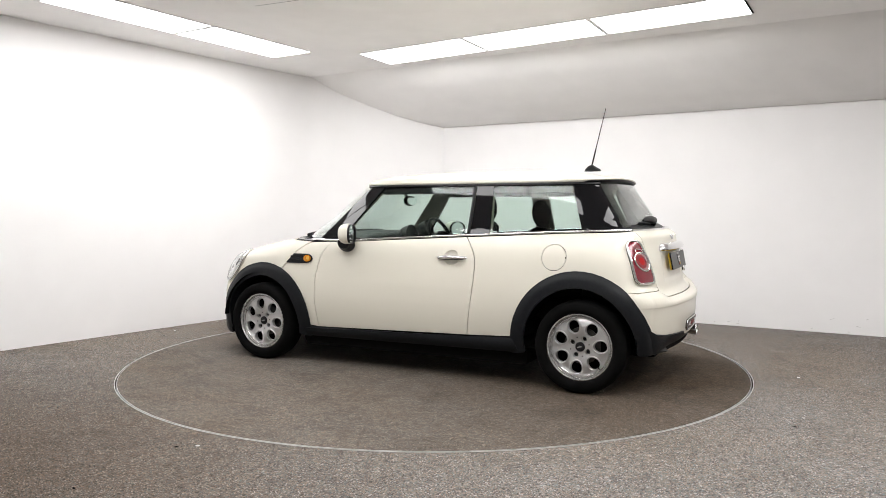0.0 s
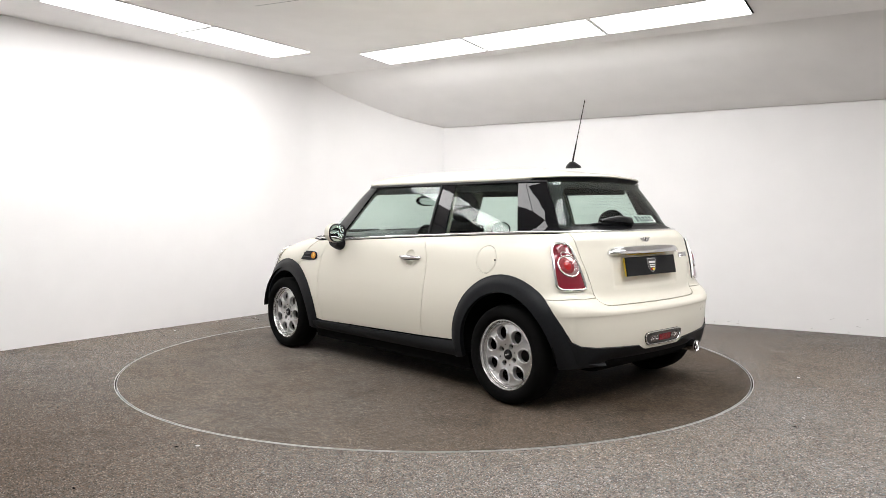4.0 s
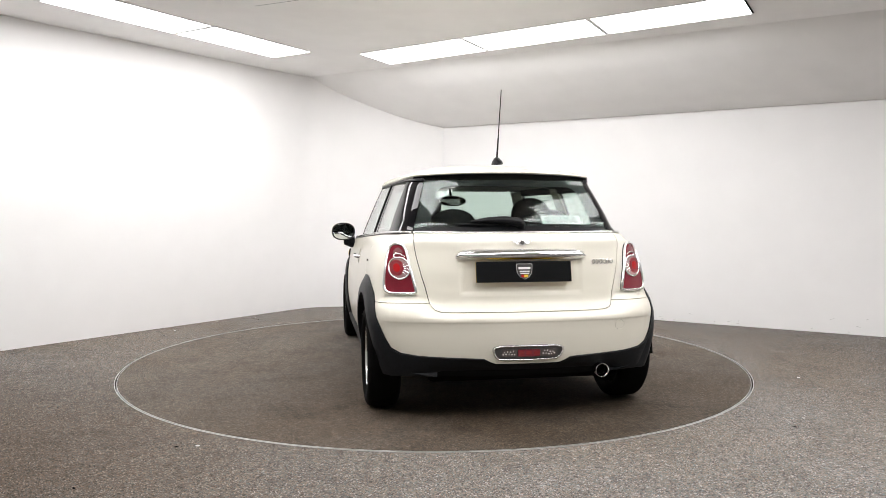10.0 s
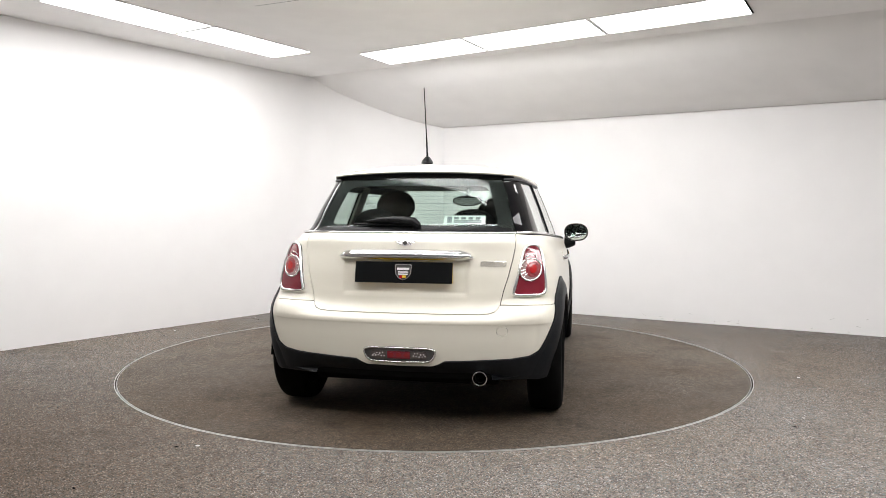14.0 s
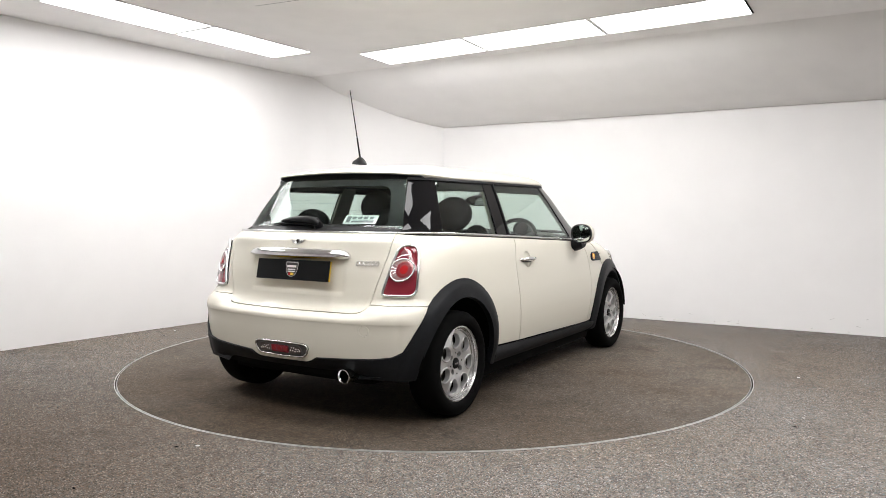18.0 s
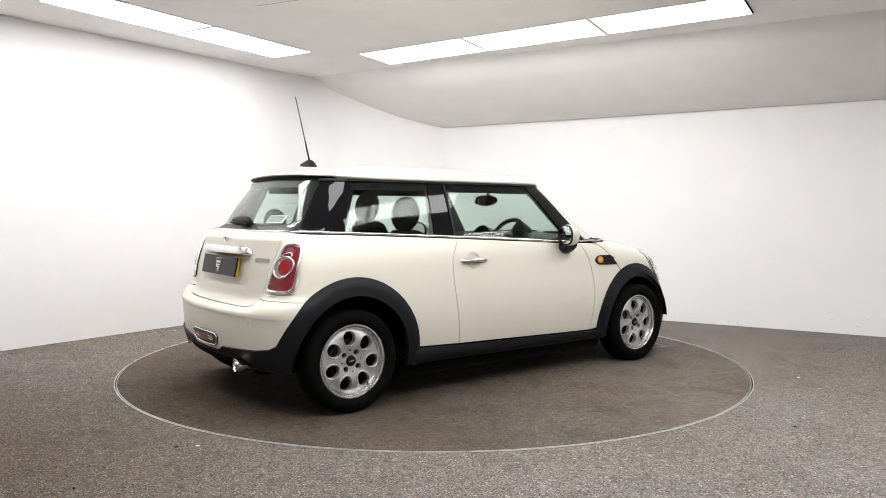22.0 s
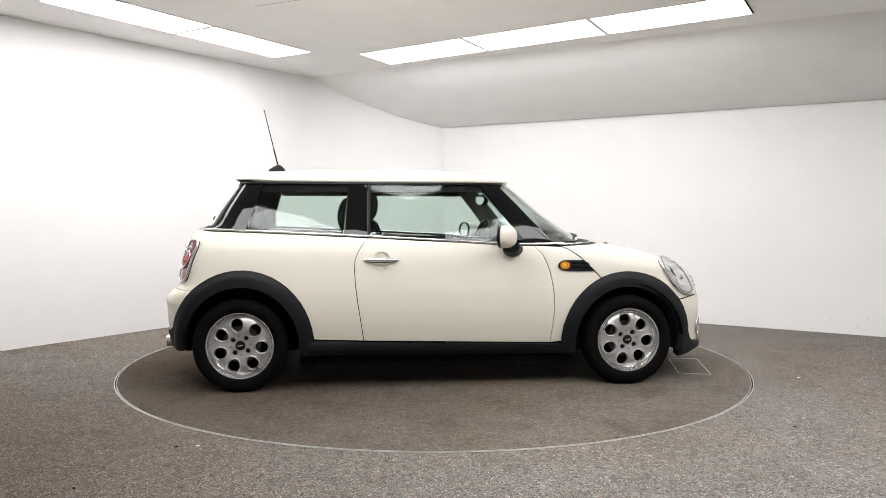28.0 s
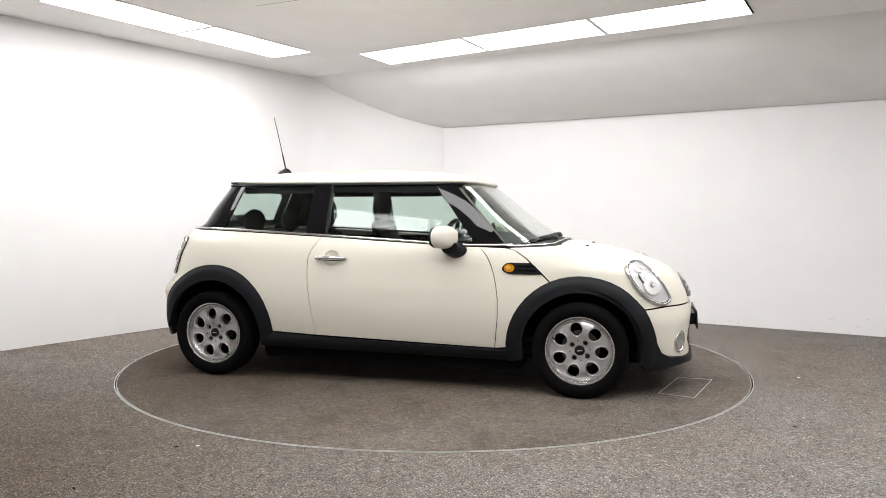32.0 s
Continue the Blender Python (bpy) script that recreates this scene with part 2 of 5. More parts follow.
def room():
    def struct(name, bm, mat, label):
        return tagged(part(name, bm, mat), label, name.split("_")[0], kind="structure")

    struct("wall_left", slab(LEFT_END, CORNER_L, 0, H, -0.12), WALL, "plain white painted studio wall")
    struct("wall_rear", prism_wall(), WALL, "short white wall under the curved ceiling")
    struct("wall_right", slab(CORNER_R, RIGHT_END, 0, 2.12, -0.12), WALL, "white painted wall with faint scuffs near the floor")
    struct("wall_side_left", slab((LEFT_END[0], BACK), LEFT_END, 0, H, -0.12), WALL, "plain white painted wall")
    struct("wall_side_right", slab(RIGHT_END, (RIGHT_END[0], BACK), 0, H, -0.12), WALL, "plain white painted wall")
    struct("wall_front", slab((RIGHT_END[0], BACK), (LEFT_END[0], BACK), 0, H, -0.12), WALL, "plain white painted wall")

    a, b = Vector(CORNER_L).lerp(Vector(LEFT_END), 0.035), Vector(CORNER_L).lerp(Vector(CORNER_R), 0.13)
    bm = bmesh.new()
    arc_pts = [a * (1 - q) ** 2 + Vector(CORNER_L) * 2 * q * (1 - q) + b * q * q for q in np.linspace(0, 1, 13)]
    cols = [[bm.verts.new((p.x, p.y, z)) for z in (0, H)] for p in arc_pts]
    for p, q in zip(cols, cols[1:]):
        bm.faces.new((p[0], q[0], q[1], p[1]))
    struct("wall_corner", bm, WALL, "rounded white corner between two studio walls").data.shade_smooth()

    bm = bmesh.new()
    seg = 160
    ring = [bm.verts.new(((TABLE_R + 0.006) * math.cos(2 * math.pi * k / seg), (TABLE_R + 0.006) * math.sin(2 * math.pi * k / seg), 0)) for k in range(seg)]
    outer = []
    for k in range(seg):
        a = 2 * math.pi * k / seg
        s = 9.5 / max(abs(math.cos(a)), abs(math.sin(a)))
        outer.append(bm.verts.new((s * math.cos(a), s * math.sin(a), 0)))
    for k in range(seg):
        j = (k + 1) % seg
        bm.faces.new((ring[k], outer[k], outer[j], ring[j]))
    pit = [bm.verts.new((v.co.x, v.co.y, -0.06)) for v in ring]
    for k in range(seg):
        j = (k + 1) % seg
        bm.faces.new((ring[j], ring[k], pit[k], pit[j]))
    struct("floor", bm, CARPET, "grey-brown speckled carpet floor, worn in places")
    bm = lathe([(0.001, -0.06), (TABLE_R * 1.01, -0.06)], 96)
    struct("floor_pit", bm, GAP, "dark pit under the turntable")
    bm = lathe([(TABLE_R + 0.0055, -0.004), (TABLE_R + 0.0055, 0.0015), (TABLE_R + 0.010, 0.0015), (TABLE_R + 0.010, -0.004)], 220)
    struct("trim", bm, ALUMINIUM, "thin aluminium edging round the turntable opening")

    # flat ceiling up to the crease, and the curved slope down to the right wall
    d = Vector((0.855, -0.519))
    crease = Vector((-1.49, 3.03)), Vector((-1.49, 3.03)) + 10.5 * d
    bm = bmesh.new()
    lo = [(-1.49, 3.03), (crease[1].x, crease[1].y), (9, -9), (-9, -9), (-9, 3.03)]
    bm = prism(lo, H, H + 0.1)
    struct("ceiling", bm, CEILING, "flat off-white painted ceiling")
    bm = bmesh.new()
    prof = [(0.0, 2.66), (0.06, 2.625), (0.23, 2.485), (0.43, 2.36), (0.645, 2.245), (0.86, 2.158), (1.0, 2.122), (1.12, 2.10)]
    fine = [(a, float(np.interp(a, [p[0] for p in prof], [p[1] for p in prof]))) for a in np.linspace(0, 1.12, 29)]
    nrm = Vector((0.519, 0.855)) * 1.10
    rows = []
    for a, z in fine:
        p = Vector((-1.49, 3.03)) - 0.8 * d + nrm * a
        q = p + 11.0 * d
        rows.append([bm.verts.new((v.x, v.y, zz)) for v in (p, q) for zz in (z, z + 0.1)])
    for r, s in zip(rows, rows[1:]):
        bm.faces.new((r[0], r[2], s[2], s[0]))
        bm.faces.new((r[1], s[1], s[3], r[3]))
    struct("ceiling_slope", bm, CEILING, "off-white ceiling that curves down to the low wall").data.shade_smooth()


def prism_wall():
    """The short wall, high enough to stand behind the curved ceiling."""
    return slab(CORNER_L, CORNER_R, 0, 2.72, -0.12)


def ceiling_panel(corner, along, across):
    """A flush light panel: diffuser in a thin grey frame."""
    thing = new("ceiling_light")
    thing.location = (corner[0], corner[1], H)
    tagged(thing, "flush rectangular ceiling light panel, glowing white", "ceiling light", "ceiling light panels")
    u, v = Vector((*along, 0)), Vector((*across, 0))
    un, vn = u.normalized() * 0.012, v.normalized() * 0.012

    def quad(a, b, c, e, z0, z1, bm=None):
        return prism([(p.x, p.y) for p in (a, b, c, e)], z0, z1, bm)
    o = Vector((0, 0, 0))
    bm = quad(o, u, u + vn, vn, -0.006, -0.0005)
    quad(v - vn, v - vn + u, v + u, v, -0.006, -0.0005, bm)
    quad(vn, un + vn, v - vn + un, v - vn, -0.006, -0.0005, bm)
    quad(u - un + vn, u + vn, u + v - vn, u + v - un - vn, -0.006, -0.0005, bm)
    part("frame", bm, WHITE, thing, "thin white frame")
    bm = quad(un + vn, u - un + vn, u + v - un - vn, un + v - vn, -0.004, -0.0005)
    part("diffuser", bm, PANEL, thing, "glowing white diffuser")
    return thing


def lights():
    a, w = Vector((-0.545, -0.838)), Vector((-0.43, 0.27))
    for i in range(3):
        c = Vector((-1.198, 1.657)) + a * 1.2 * i
        ceiling_panel((c.x, c.y), a * 1.185, w)
    a, w = Vector((0.822, -0.57)), Vector((0.28, 0.515))
    for i in range(3):
        c = Vector((-0.758, 1.726)) + a * 1.2 * i
        ceiling_panel((c.x, c.y), a * 1.185, w)
    # the rectangle of panels goes on over the near side of the room, with one more row inside it
    u, v = Vector((0.822, -0.57)), Vector((0.57, 0.822))
    for i in range(3):
        c = u * 2.42 + v * (0.45 - 0.98 * i)
        ceiling_panel((c.x, c.y), v * -0.97, u * 0.50)
    # unseen row, added to brighten the right wall, ceiling slope and floor
    for i in range(3):
        c = u * 4.0 + v * (1.5 - 1.2 * i)
        ceiling_panel((c.x, c.y), v * -1.185, u * 0.55)
    # the fourth panel, at the right end, is unseen and added for more light there
    for i in range(4):
        c = u * (-0.58 + 1.02 * i) + v * -2.86
        ceiling_panel((c.x, c.y), u * 1.01, v * -0.50)
    for i in range(2):
        c = u * (-0.58 + 1.02 * i) + v * -1.40
        ceiling_panel((c.x, c.y), u * 1.01, v * -0.50)


def room_marks():
    """Hairline joints in the ceiling, scuffs on the wall and bits on the floor."""
    def line(name, a, b, z, w, mat, label):
        bm = tube([Vector((*a, z)), Vector((*b, z))], w, 6, flat=0.3)
        tagged(part(name, bm, mat), label, "trim", kind="structure")
    line("ceiling_joint", (-1.36, 0.05), (-0.84, -0.19), H - 0.0005, 0.003, GREY, "thin dark joint in the ceiling")
    line("panel_edge", (-2.166, 0.899), (-1.800, 1.619), H - 0.0062, 0.004, GREY, "dropped edge of a light diffuser")
    line("panel_edge", (1.493, 0.733), (2.184, 0.403), H - 0.0062, 0.004, GREY, "dropped edge of a light diffuser")
    line("panel_edge", (2.239, -0.190), (2.450, 0.160), H - 0.0062, 0.009, GAP, "open dark end of a light panel")
    d = (Vector(RIGHT_END) - Vector(CORNER_R)).normalized()
    inward = Vector((-0.519, -0.855))
    rnd = random.Random(4)
    for i in range(15):
        k = 2.35 + 2.3 * rnd.random() ** 1.2
        z = 0.02 + 0.17 * rnd.random() ** 2
        p = Vector(CORNER_R) + d * k + inward * 0.0012
        l, a = 0.006 + 0.022 * rnd.random(), rnd.random() * 3
        e = Vector((d.x * math.cos(a) * l, d.y * math.cos(a) * l, math.sin(a) * l * 0.5))
        c = Vector((p.x, p.y, z))
        bm = tube([c - e, c + e * 0.3, c + e], [0.0008, 0.0022, 0.0008], 5)
        tagged(part("wall_scuff", bm, SCUFF), "small grey scuff on the white wall", "scuff", kind="structure")
    for i in range(34):
        a, r = rnd.random() * 6.28, 2.4 + 2.0 * rnd.random()
        x, y = r * math.cos(a), r * math.sin(a)
        if i < 14:
            q = rnd.random()
            base = Vector(CORNER_L).lerp(Vector(LEFT_END), 0.15 + 0.6 * q) + Vector((0.809, -0.588)) * (0.05 + 0.35 * rnd.random())
            x, y = base.x, base.y
        if i == 33:
            x, y = -1.13, -2.15
        if y < -4.6:
            continue
        pale = i % 3 == 0
        s = 0.003 + 0.004 * rnd.random() + (0.001 if i == 33 else 0)
        bm = ball(s, Matrix.Translation((x, y, s * 0.35)) @ pose(0, 0, 0, 0, 0, rnd.random() * 180) @ Matrix.Diagonal((1.6, 0.8, 0.45, 1)), 8, 5)
        tagged(part("debris", bm, WHITE if pale or i == 33 else GAP), "tiny pale paper scrap on the carpet" if pale or i == 33 else "tiny dark crumb on the carpet", "debris", "floor debris")


SCUFF = material("scuff", (0.55, 0.54, 0.53), 0.7)
room_marks()
room()
lights()

# ---- the turntable ----
turntable = tagged(new("turntable"), "round car turntable carpeted in brownish grey with a thin metal rim", "turntable")
part("disc", lathe([(0.001, 0.0), (0.8, 0.0), (1.5, 0.0), (TABLE_R - 0.008, 0.0), (TABLE_R - 0.008, -0.03), (0.001, -0.03)], 160), DISC, turntable)
part("rim", lathe([(TABLE_R - 0.008, -0.03), (TABLE_R - 0.008, 0.001), (TABLE_R - 0.0045, 0.001), (TABLE_R - 0.0045, -0.03)], 220), ALUMINIUM, turntable, "thin aluminium rim")

# ---- the car: surface ----
CX, CY = -1.2993, -0.1835      # rear axle, from the turntable's centre
WB, WZ = 2.467, 0.288
XC = 1.05


def pchip(pairs):
    """Monotone cubic through (x, y) pairs, for arrays."""
    xs, ys = (np.array(c, float) for c in zip(*pairs))
    h = np.diff(xs)
    dl = np.diff(ys) / h
    d = np.zeros(len(xs))
    for i in range(1, len(xs) - 1):
        if dl[i - 1] * dl[i] > 0:
            w1, w2 = 2 * h[i] + h[i - 1], h[i] + 2 * h[i - 1]
            d[i] = (w1 + w2) / (w1 / dl[i - 1] + w2 / dl[i])
    d[0], d[-1] = dl[0], dl[-1]

    def f(x):
        x = np.clip(np.asarray(x, float), xs[0], xs[-1])
        i = np.clip(np.searchsorted(xs, x) - 1, 0, len(h) - 1)
        t = (x - xs[i]) / h[i]
        return ((1 + 2 * t) * (1 - t) ** 2 * ys[i] + t * (1 - t) ** 2 * h[i] * d[i]
                + t * t * (3 - 2 * t) * ys[i + 1] + t * t * (t - 1) * h[i] * d[i + 1])
    return f


BODY_WIDE = pchip([(0.15, 0.75), (0.28, 0.783), (0.31, 0.790), (0.45, 0.811), (0.52, 0.815), (0.60, 0.814), (0.70, 0.804), (0.75, 0.798), (0.80, 0.791), (0.835, 0.784), (0.88, 0.772), (0.916, 0.757), (0.94, 0.740), (0.956, 0.726), (1.0, 0.697), (1.015, 0.683), (1.03, 0.673), (1.1, 0.647), (1.2, 0.609), (1.28, 0.581), (1.31, 0.569), (1.34, 0.555)])
GLASS_WIDE = pchip([(0.88, 0.723), (0.93, 0.7075), (0.96, 0.698), (1.0, 0.6855), (1.03, 0.6748), (1.1, 0.6503), (1.2, 0.6127), (1.25, 0.593), (1.28, 0.5805), (1.31, 0.568), (1.34, 0.555)])
FORM = {"glass": False}


def WIDE(z):
    """Half width of the skin in use: the body's, or the glasshouse's, which stands inside the waistline."""
    return (GLASS_WIDE if FORM["glass"] else BODY_WIDE)(z)


TAIL = pchip([(0.15, -0.46), (0.27, -0.520), (0.36, -0.540), (0.45, -0.550), (0.537, -0.5545), (0.545, -0.5568), (0.565, -0.554), (0.585, -0.545), (0.605, -0.529), (0.630, -0.497), (0.650, -0.469), (0.67, -0.453), (0.69, -0.446), (0.74, -0.438), (0.80, -0.428), (0.90, -0.411), (0.954, -0.402), (0.98, -0.378), (1.003, -0.335), (1.016, -0.280), (1.03, -0.258), (1.10, -0.217), (1.20, -0.165), (1.28, -0.118), (1.31, -0.095), (1.34, -0.078)])
BOW = pchip([(0.15, 0.09), (0.5, 0.098), (0.575, 0.09), (0.70, 0.074), (0.80, 0.082), (0.92, 0.10), (1.0, 0.08), (1.03, 0.045), (1.10, 0.05), (1.2, 0.085), (1.28, 0.11), (1.31, 0.065), (1.34, 0.06)])
BODY_NOSE = pchip([(0.15, 3.09), (0.20, 3.125), (0.24, 3.118), (0.35, 3.115), (0.5, 3.128), (0.60, 3.108), (0.68, 3.062), (0.74, 3.00), (0.80, 2.85), (0.85, 2.68), (0.89, 2.49), (0.915, 2.33), (0.935, 2.23), (0.97, 2.18), (1.10, 1.987), (1.2, 1.870), (1.31, 1.738), (1.34, 1.69)])
POWER_R = pchip([(0.2, 10.5), (0.58, 11.2), (0.90, 11.0), (1.0, 9.4), (1.2, 9.5), (1.28, 9.3), (1.31, 8.4), (1.34, 8.0)])
BODY_POWER = pchip([(0.2, 4.8), (0.35, 4.7), (0.45, 4.5), (0.57, 4.15), (0.70, 4.3), (0.82, 5.0), (0.90, 5.2), (0.96, 5.5), (1.05, 6.4), (1.2, 6.6), (1.31, 5.9), (1.34, 5.8)])


GLASS_NOSE = pchip([(0.88, 2.310), (0.97, 2.18), (1.10, 1.987), (1.2, 1.870), (1.31, 1.738), (1.34, 1.69)])
GLASS_POWER = pchip([(0.88, 6.2), (1.05, 6.4), (1.2, 6.6), (1.31, 5.9), (1.34, 5.8)])


def NOSE(z):
    return (GLASS_NOSE if FORM["glass"] else BODY_NOSE)(z)


def POWER_F(z):
    return (GLASS_POWER if FORM["glass"] else BODY_POWER)(z)


def ease(v, a, b):
    t = np.clip((v - a) / (b - a), 0, 1)
    return t * t * (3 - 2 * t)


def surf(psi, z, off=0.0):
    """Points of the car's skin: psi goes round from the tail (0) over the left side (90 degrees) to the nose."""
    psi, z = np.broadcast_arrays(np.asarray(psi, float), np.asarray(z, float))

    def raw(p, q):
        s, c = np.sin(p), np.cos(p)
        rear = c > 0
        n = np.where(rear, POWER_R(q), POWER_F(q))
        r = (np.abs(c) ** n + np.abs(s) ** n) ** (-1 / n)
        y = np.abs(WIDE(q) * r * s)
        mid = 1 - ease(y, 0.40, 0.64)
        a = np.where(rear, XC - TAIL(q + 0.040 * mid * ease(q, 0.552, 0.59) * (1 - ease(q, 0.70, 0.80))), NOSE(q) - XC)
        dent = (1 - ease(y, 0.315, 0.350)) * ease(q, 0.670, 0.694) * (1 - ease(q, 0.87, 0.90))
        a = a - np.where(rear, 0.006 * dent + BOW(q) * np.minimum(y / 0.7, 1.0) ** 2, 0.0)
        r = (np.abs(c) ** n + np.abs(s) ** n) ** (-1 / n)
        return np.stack([XC - a * r * c, WIDE(q) * r * s, q], -1)
    P = raw(psi, z)
    e = 2e-3
    du = raw(psi + e, z) - raw(psi - e, z)
    dz = raw(psi, z + e) - raw(psi, z - e)
    N = np.cross(dz, du)
    N /= np.linalg.norm(N, axis=-1, keepdims=True)
    return P + off * N, N


def at_x(x, z):
    dx = np.asarray(x, float) - XC
    rear = dx < 0
    n = np.where(rear, POWER_R(z), POWER_F(z))
    bow = 1.0
    for _ in range(5):
        q = np.clip(np.abs(dx) / np.where(rear, XC - TAIL(z) - BOW(z) * bow, NOSE(z) - XC), 0, 0.9995)
        y = (1 - q ** n) ** (1 / n)
        bow = np.minimum(WIDE(z) * y / 0.7, 1.0) ** 2
    return np.arctan2(y, np.where(rear, q, -q))


def at_y(y, z, rear=True):
    n = POWER_R(z) if rear else POWER_F(z)
    q = np.clip(np.abs(y) / WIDE(z), 0, 0.9995)
    c = (1 - q ** n) ** (1 / n)
    a = np.arctan2(q, c if rear else -c)
    if rear:
        return np.where(np.asarray(y) < 0, -a, a)
    return np.where(np.asarray(y) < 0, 2 * np.pi - a, a)


def skin_point(p):
    kind, v, z = p
    if kind == "x":
        return float(at_x(v, z)), z
    if kind == "X":                      # the right side, seen on from the nose
        return 2 * math.pi - float(at_x(v, z)), z
    return float(at_y(v, z, kind == "y")), z


def dense(outline, step=0.03, ring=True):
    out = []
    for p, q in zip(outline, outline[1:] + (outline[:1] if ring else [])):
        same = p[0] == q[0]
        a, b = (p[1:], q[1:]) if same else (skin_point(p), skin_point(q))
        span = math.hypot(b[0] - a[0], b[1] - a[1]) * (1 if same else 1.0)
        n = max(1, int(math.ceil(span / step)))
        for k in range(n):
            v, z = a[0] + (b[0] - a[0]) * k / n, a[1] + (b[1] - a[1]) * k / n
            out.append(skin_point((p[0], v, z)) if same else (v, z))
    if not ring:
        out.append(skin_point(outline[-1]))
    return np.array(out)


def inside(poly, pts):
    x, y = pts[:, 0:1], pts[:, 1:2]
    a, b = poly, np.roll(poly, -1, 0)
    c = ((a[:, 1] > y) != (b[:, 1] > y)) & (x < (b[:, 0] - a[:, 0]) * (y - a[:, 1]) / (b[:, 1] - a[:, 1] + 1e-15) + a[:, 0])
    return c.sum(1) % 2 == 1


def metric(uv, off=0.0):
    e = 1e-3
    mu = np.linalg.norm(surf(uv[:, 0] + e, uv[:, 1])[0] - surf(uv[:, 0] - e, uv[:, 1])[0], axis=1) / (2 * e)
    mz = np.linalg.norm(surf(uv[:, 0], uv[:, 1] + e)[0] - surf(uv[:, 0], uv[:, 1] - e)[0], axis=1) / (2 * e)
    return np.stack([mu, mz], 1)


def grown(uv, d):
    """The outline moved outwards by d metres on the skin."""
    m = metric(uv)
    s = uv * 1.0
    e1 = (uv - np.roll(uv, 1, 0)) * m
    e2 = (np.roll(uv, -1, 0) - uv) * m
    area = np.sum(uv[:, 0] * np.roll(uv[:, 1], -1) - np.roll(uv[:, 0], -1) * uv[:, 1])
    n1 = np.stack([e1[:, 1], -e1[:, 0]], 1) / (np.linalg.norm(e1, axis=1, keepdims=True) + 1e-9)
    n2 = np.stack([e2[:, 1], -e2[:, 0]], 1) / (np.linalg.norm(e2, axis=1, keepdims=True) + 1e-9)
    n = n1 + n2
    n /= np.maximum(np.linalg.norm(n, axis=1, keepdims=True) ** 2 / 2, 0.5)
    return s + np.sign(area) * d * n / m


def fill(loops, grid):
    """Triangles of the area within the first loop and outside the others, with grid points inside."""
    from mathutils.geometry import delaunay_2d_cdt
    pts, edges = [], []
    for lp in loops:
        k = len(pts)
        pts += [tuple(p) for p in lp]
        edges += [(k + i, k + (i + 1) % len(lp)) for i in range(len(lp))]
    pts += [tuple(p) for p in grid]
    v, _, f, *_ = delaunay_2d_cdt([Vector(p) for p in pts], edges, [], 0, 1e-6)
    v = np.array([tuple(p) for p in v])
    f = np.array([t for t in f if len(t) == 3])
    c = v[f].mean(1)
    keep = inside(loops[0], c)
    for lp in loops[1:]:
        keep &= ~inside(lp, c)
    return v, f[keep]


def panel(name, outline, mat, parent, label="", off=0.0, gap=0.0025, depth=0.012, closed=False, holes=(), step=0.04, levels=None, raw=False, flat=0.0, swell=None):
    """One piece of the car's skin within an outline, with its edges turned in (closed: a sheet of that depth)."""
    uv = outline if raw else dense(outline)
    if gap:
        uv = grown(uv, -gap)
    lo, hi = uv.min(0), uv.max(0)
    us = np.arange(lo[0], hi[0], step * 0.9)
    zs = np.arange(lo[1], hi[1], step) if levels is None else np.array(levels)
    g = np.stack(np.meshgrid(us, zs), -1).reshape(-1, 2)
    g = g[inside(uv, g)]
    if len(g):
        m = metric(g)
        allb = np.concatenate([uv, *holes]) if holes else uv
        far = np.ones(len(g), bool)
        for b in allb:
            far &= (((g - b) * m) ** 2).sum(1) > (0.4 * step) ** 2
        for h in holes:
            far &= ~inside(h, g)
        g = g[far]
    v, f = fill([uv, *holes], g)
    f = f[:, ::-1]
    P, N = surf(v[:, 0], v[:, 1], off)
    if swell:
        P = P + N * swell(P)[:, None]
        face = np.cross(P[f[:, 1]] - P[f[:, 0]], P[f[:, 2]] - P[f[:, 0]])
        M = np.zeros_like(P)
        for k in range(3):
            np.add.at(M, f[:, k], face)
        M *= np.sign((M * N).sum(1))[:, None]
        N = M / (np.linalg.norm(M, axis=1, keepdims=True) + 1e-12)
    if flat:
        N = N * (1 - flat) + surf(np.full(len(v), v[:, 0].mean()), v[:, 1])[1] * flat
        N /= np.linalg.norm(N, axis=1, keepdims=True)
    count = {}
    for t in f:
        for a, b in ((t[0], t[1]), (t[1], t[2]), (t[2], t[0])):
            count[(a, b)] = count.get((a, b), 0) + 1
    rim = [(a, b) for (a, b) in count if (b, a) not in count]
    verts, norms, faces = list(P), list(N), [tuple(t) for t in f]
    Q = P - N * depth
    if closed:
        k = len(verts)
        verts += list(Q)
        norms += list(-N)
        faces += [tuple(k + i for i in t[::-1]) for t in f]
    for a, b in rim:
        k = len(verts)
        side = np.cross(P[b] - P[a], N[a])
        side /= np.linalg.norm(side) + 1e-9
        verts += [P[a], P[b], Q[b], Q[a]]
        norms += [side] * 4
        faces.append((k + 1, k, k + 3, k + 2))
    me = bpy.data.meshes.new(name)
    me.from_pydata([tuple(p) for p in verts], [], faces)
    me.update()
    me.shade_smooth()
    me.normals_split_custom_set_from_vertices([tuple(n) for n in norms])
    me.materials.append(mat)
    ob = new(name, me)
    ob.parent = parent
    if label:
        ob["label"] = label
    return ob


def sided(outline, side):
    """An outline of the left side, or its mirror image on the right (side -1)."""
    uv = dense(outline)
    return uv if side > 0 else uv * np.array([-1, 1])


def arc(cx, rx, rz, a0, a1, n=26, zc=WZ):
    return [("x", cx + rx * math.cos(radians(a0 + (a1 - a0) * k / n)), zc + rz * math.sin(radians(a0 + (a1 - a0) * k / n))) for k in range(n + 1)]


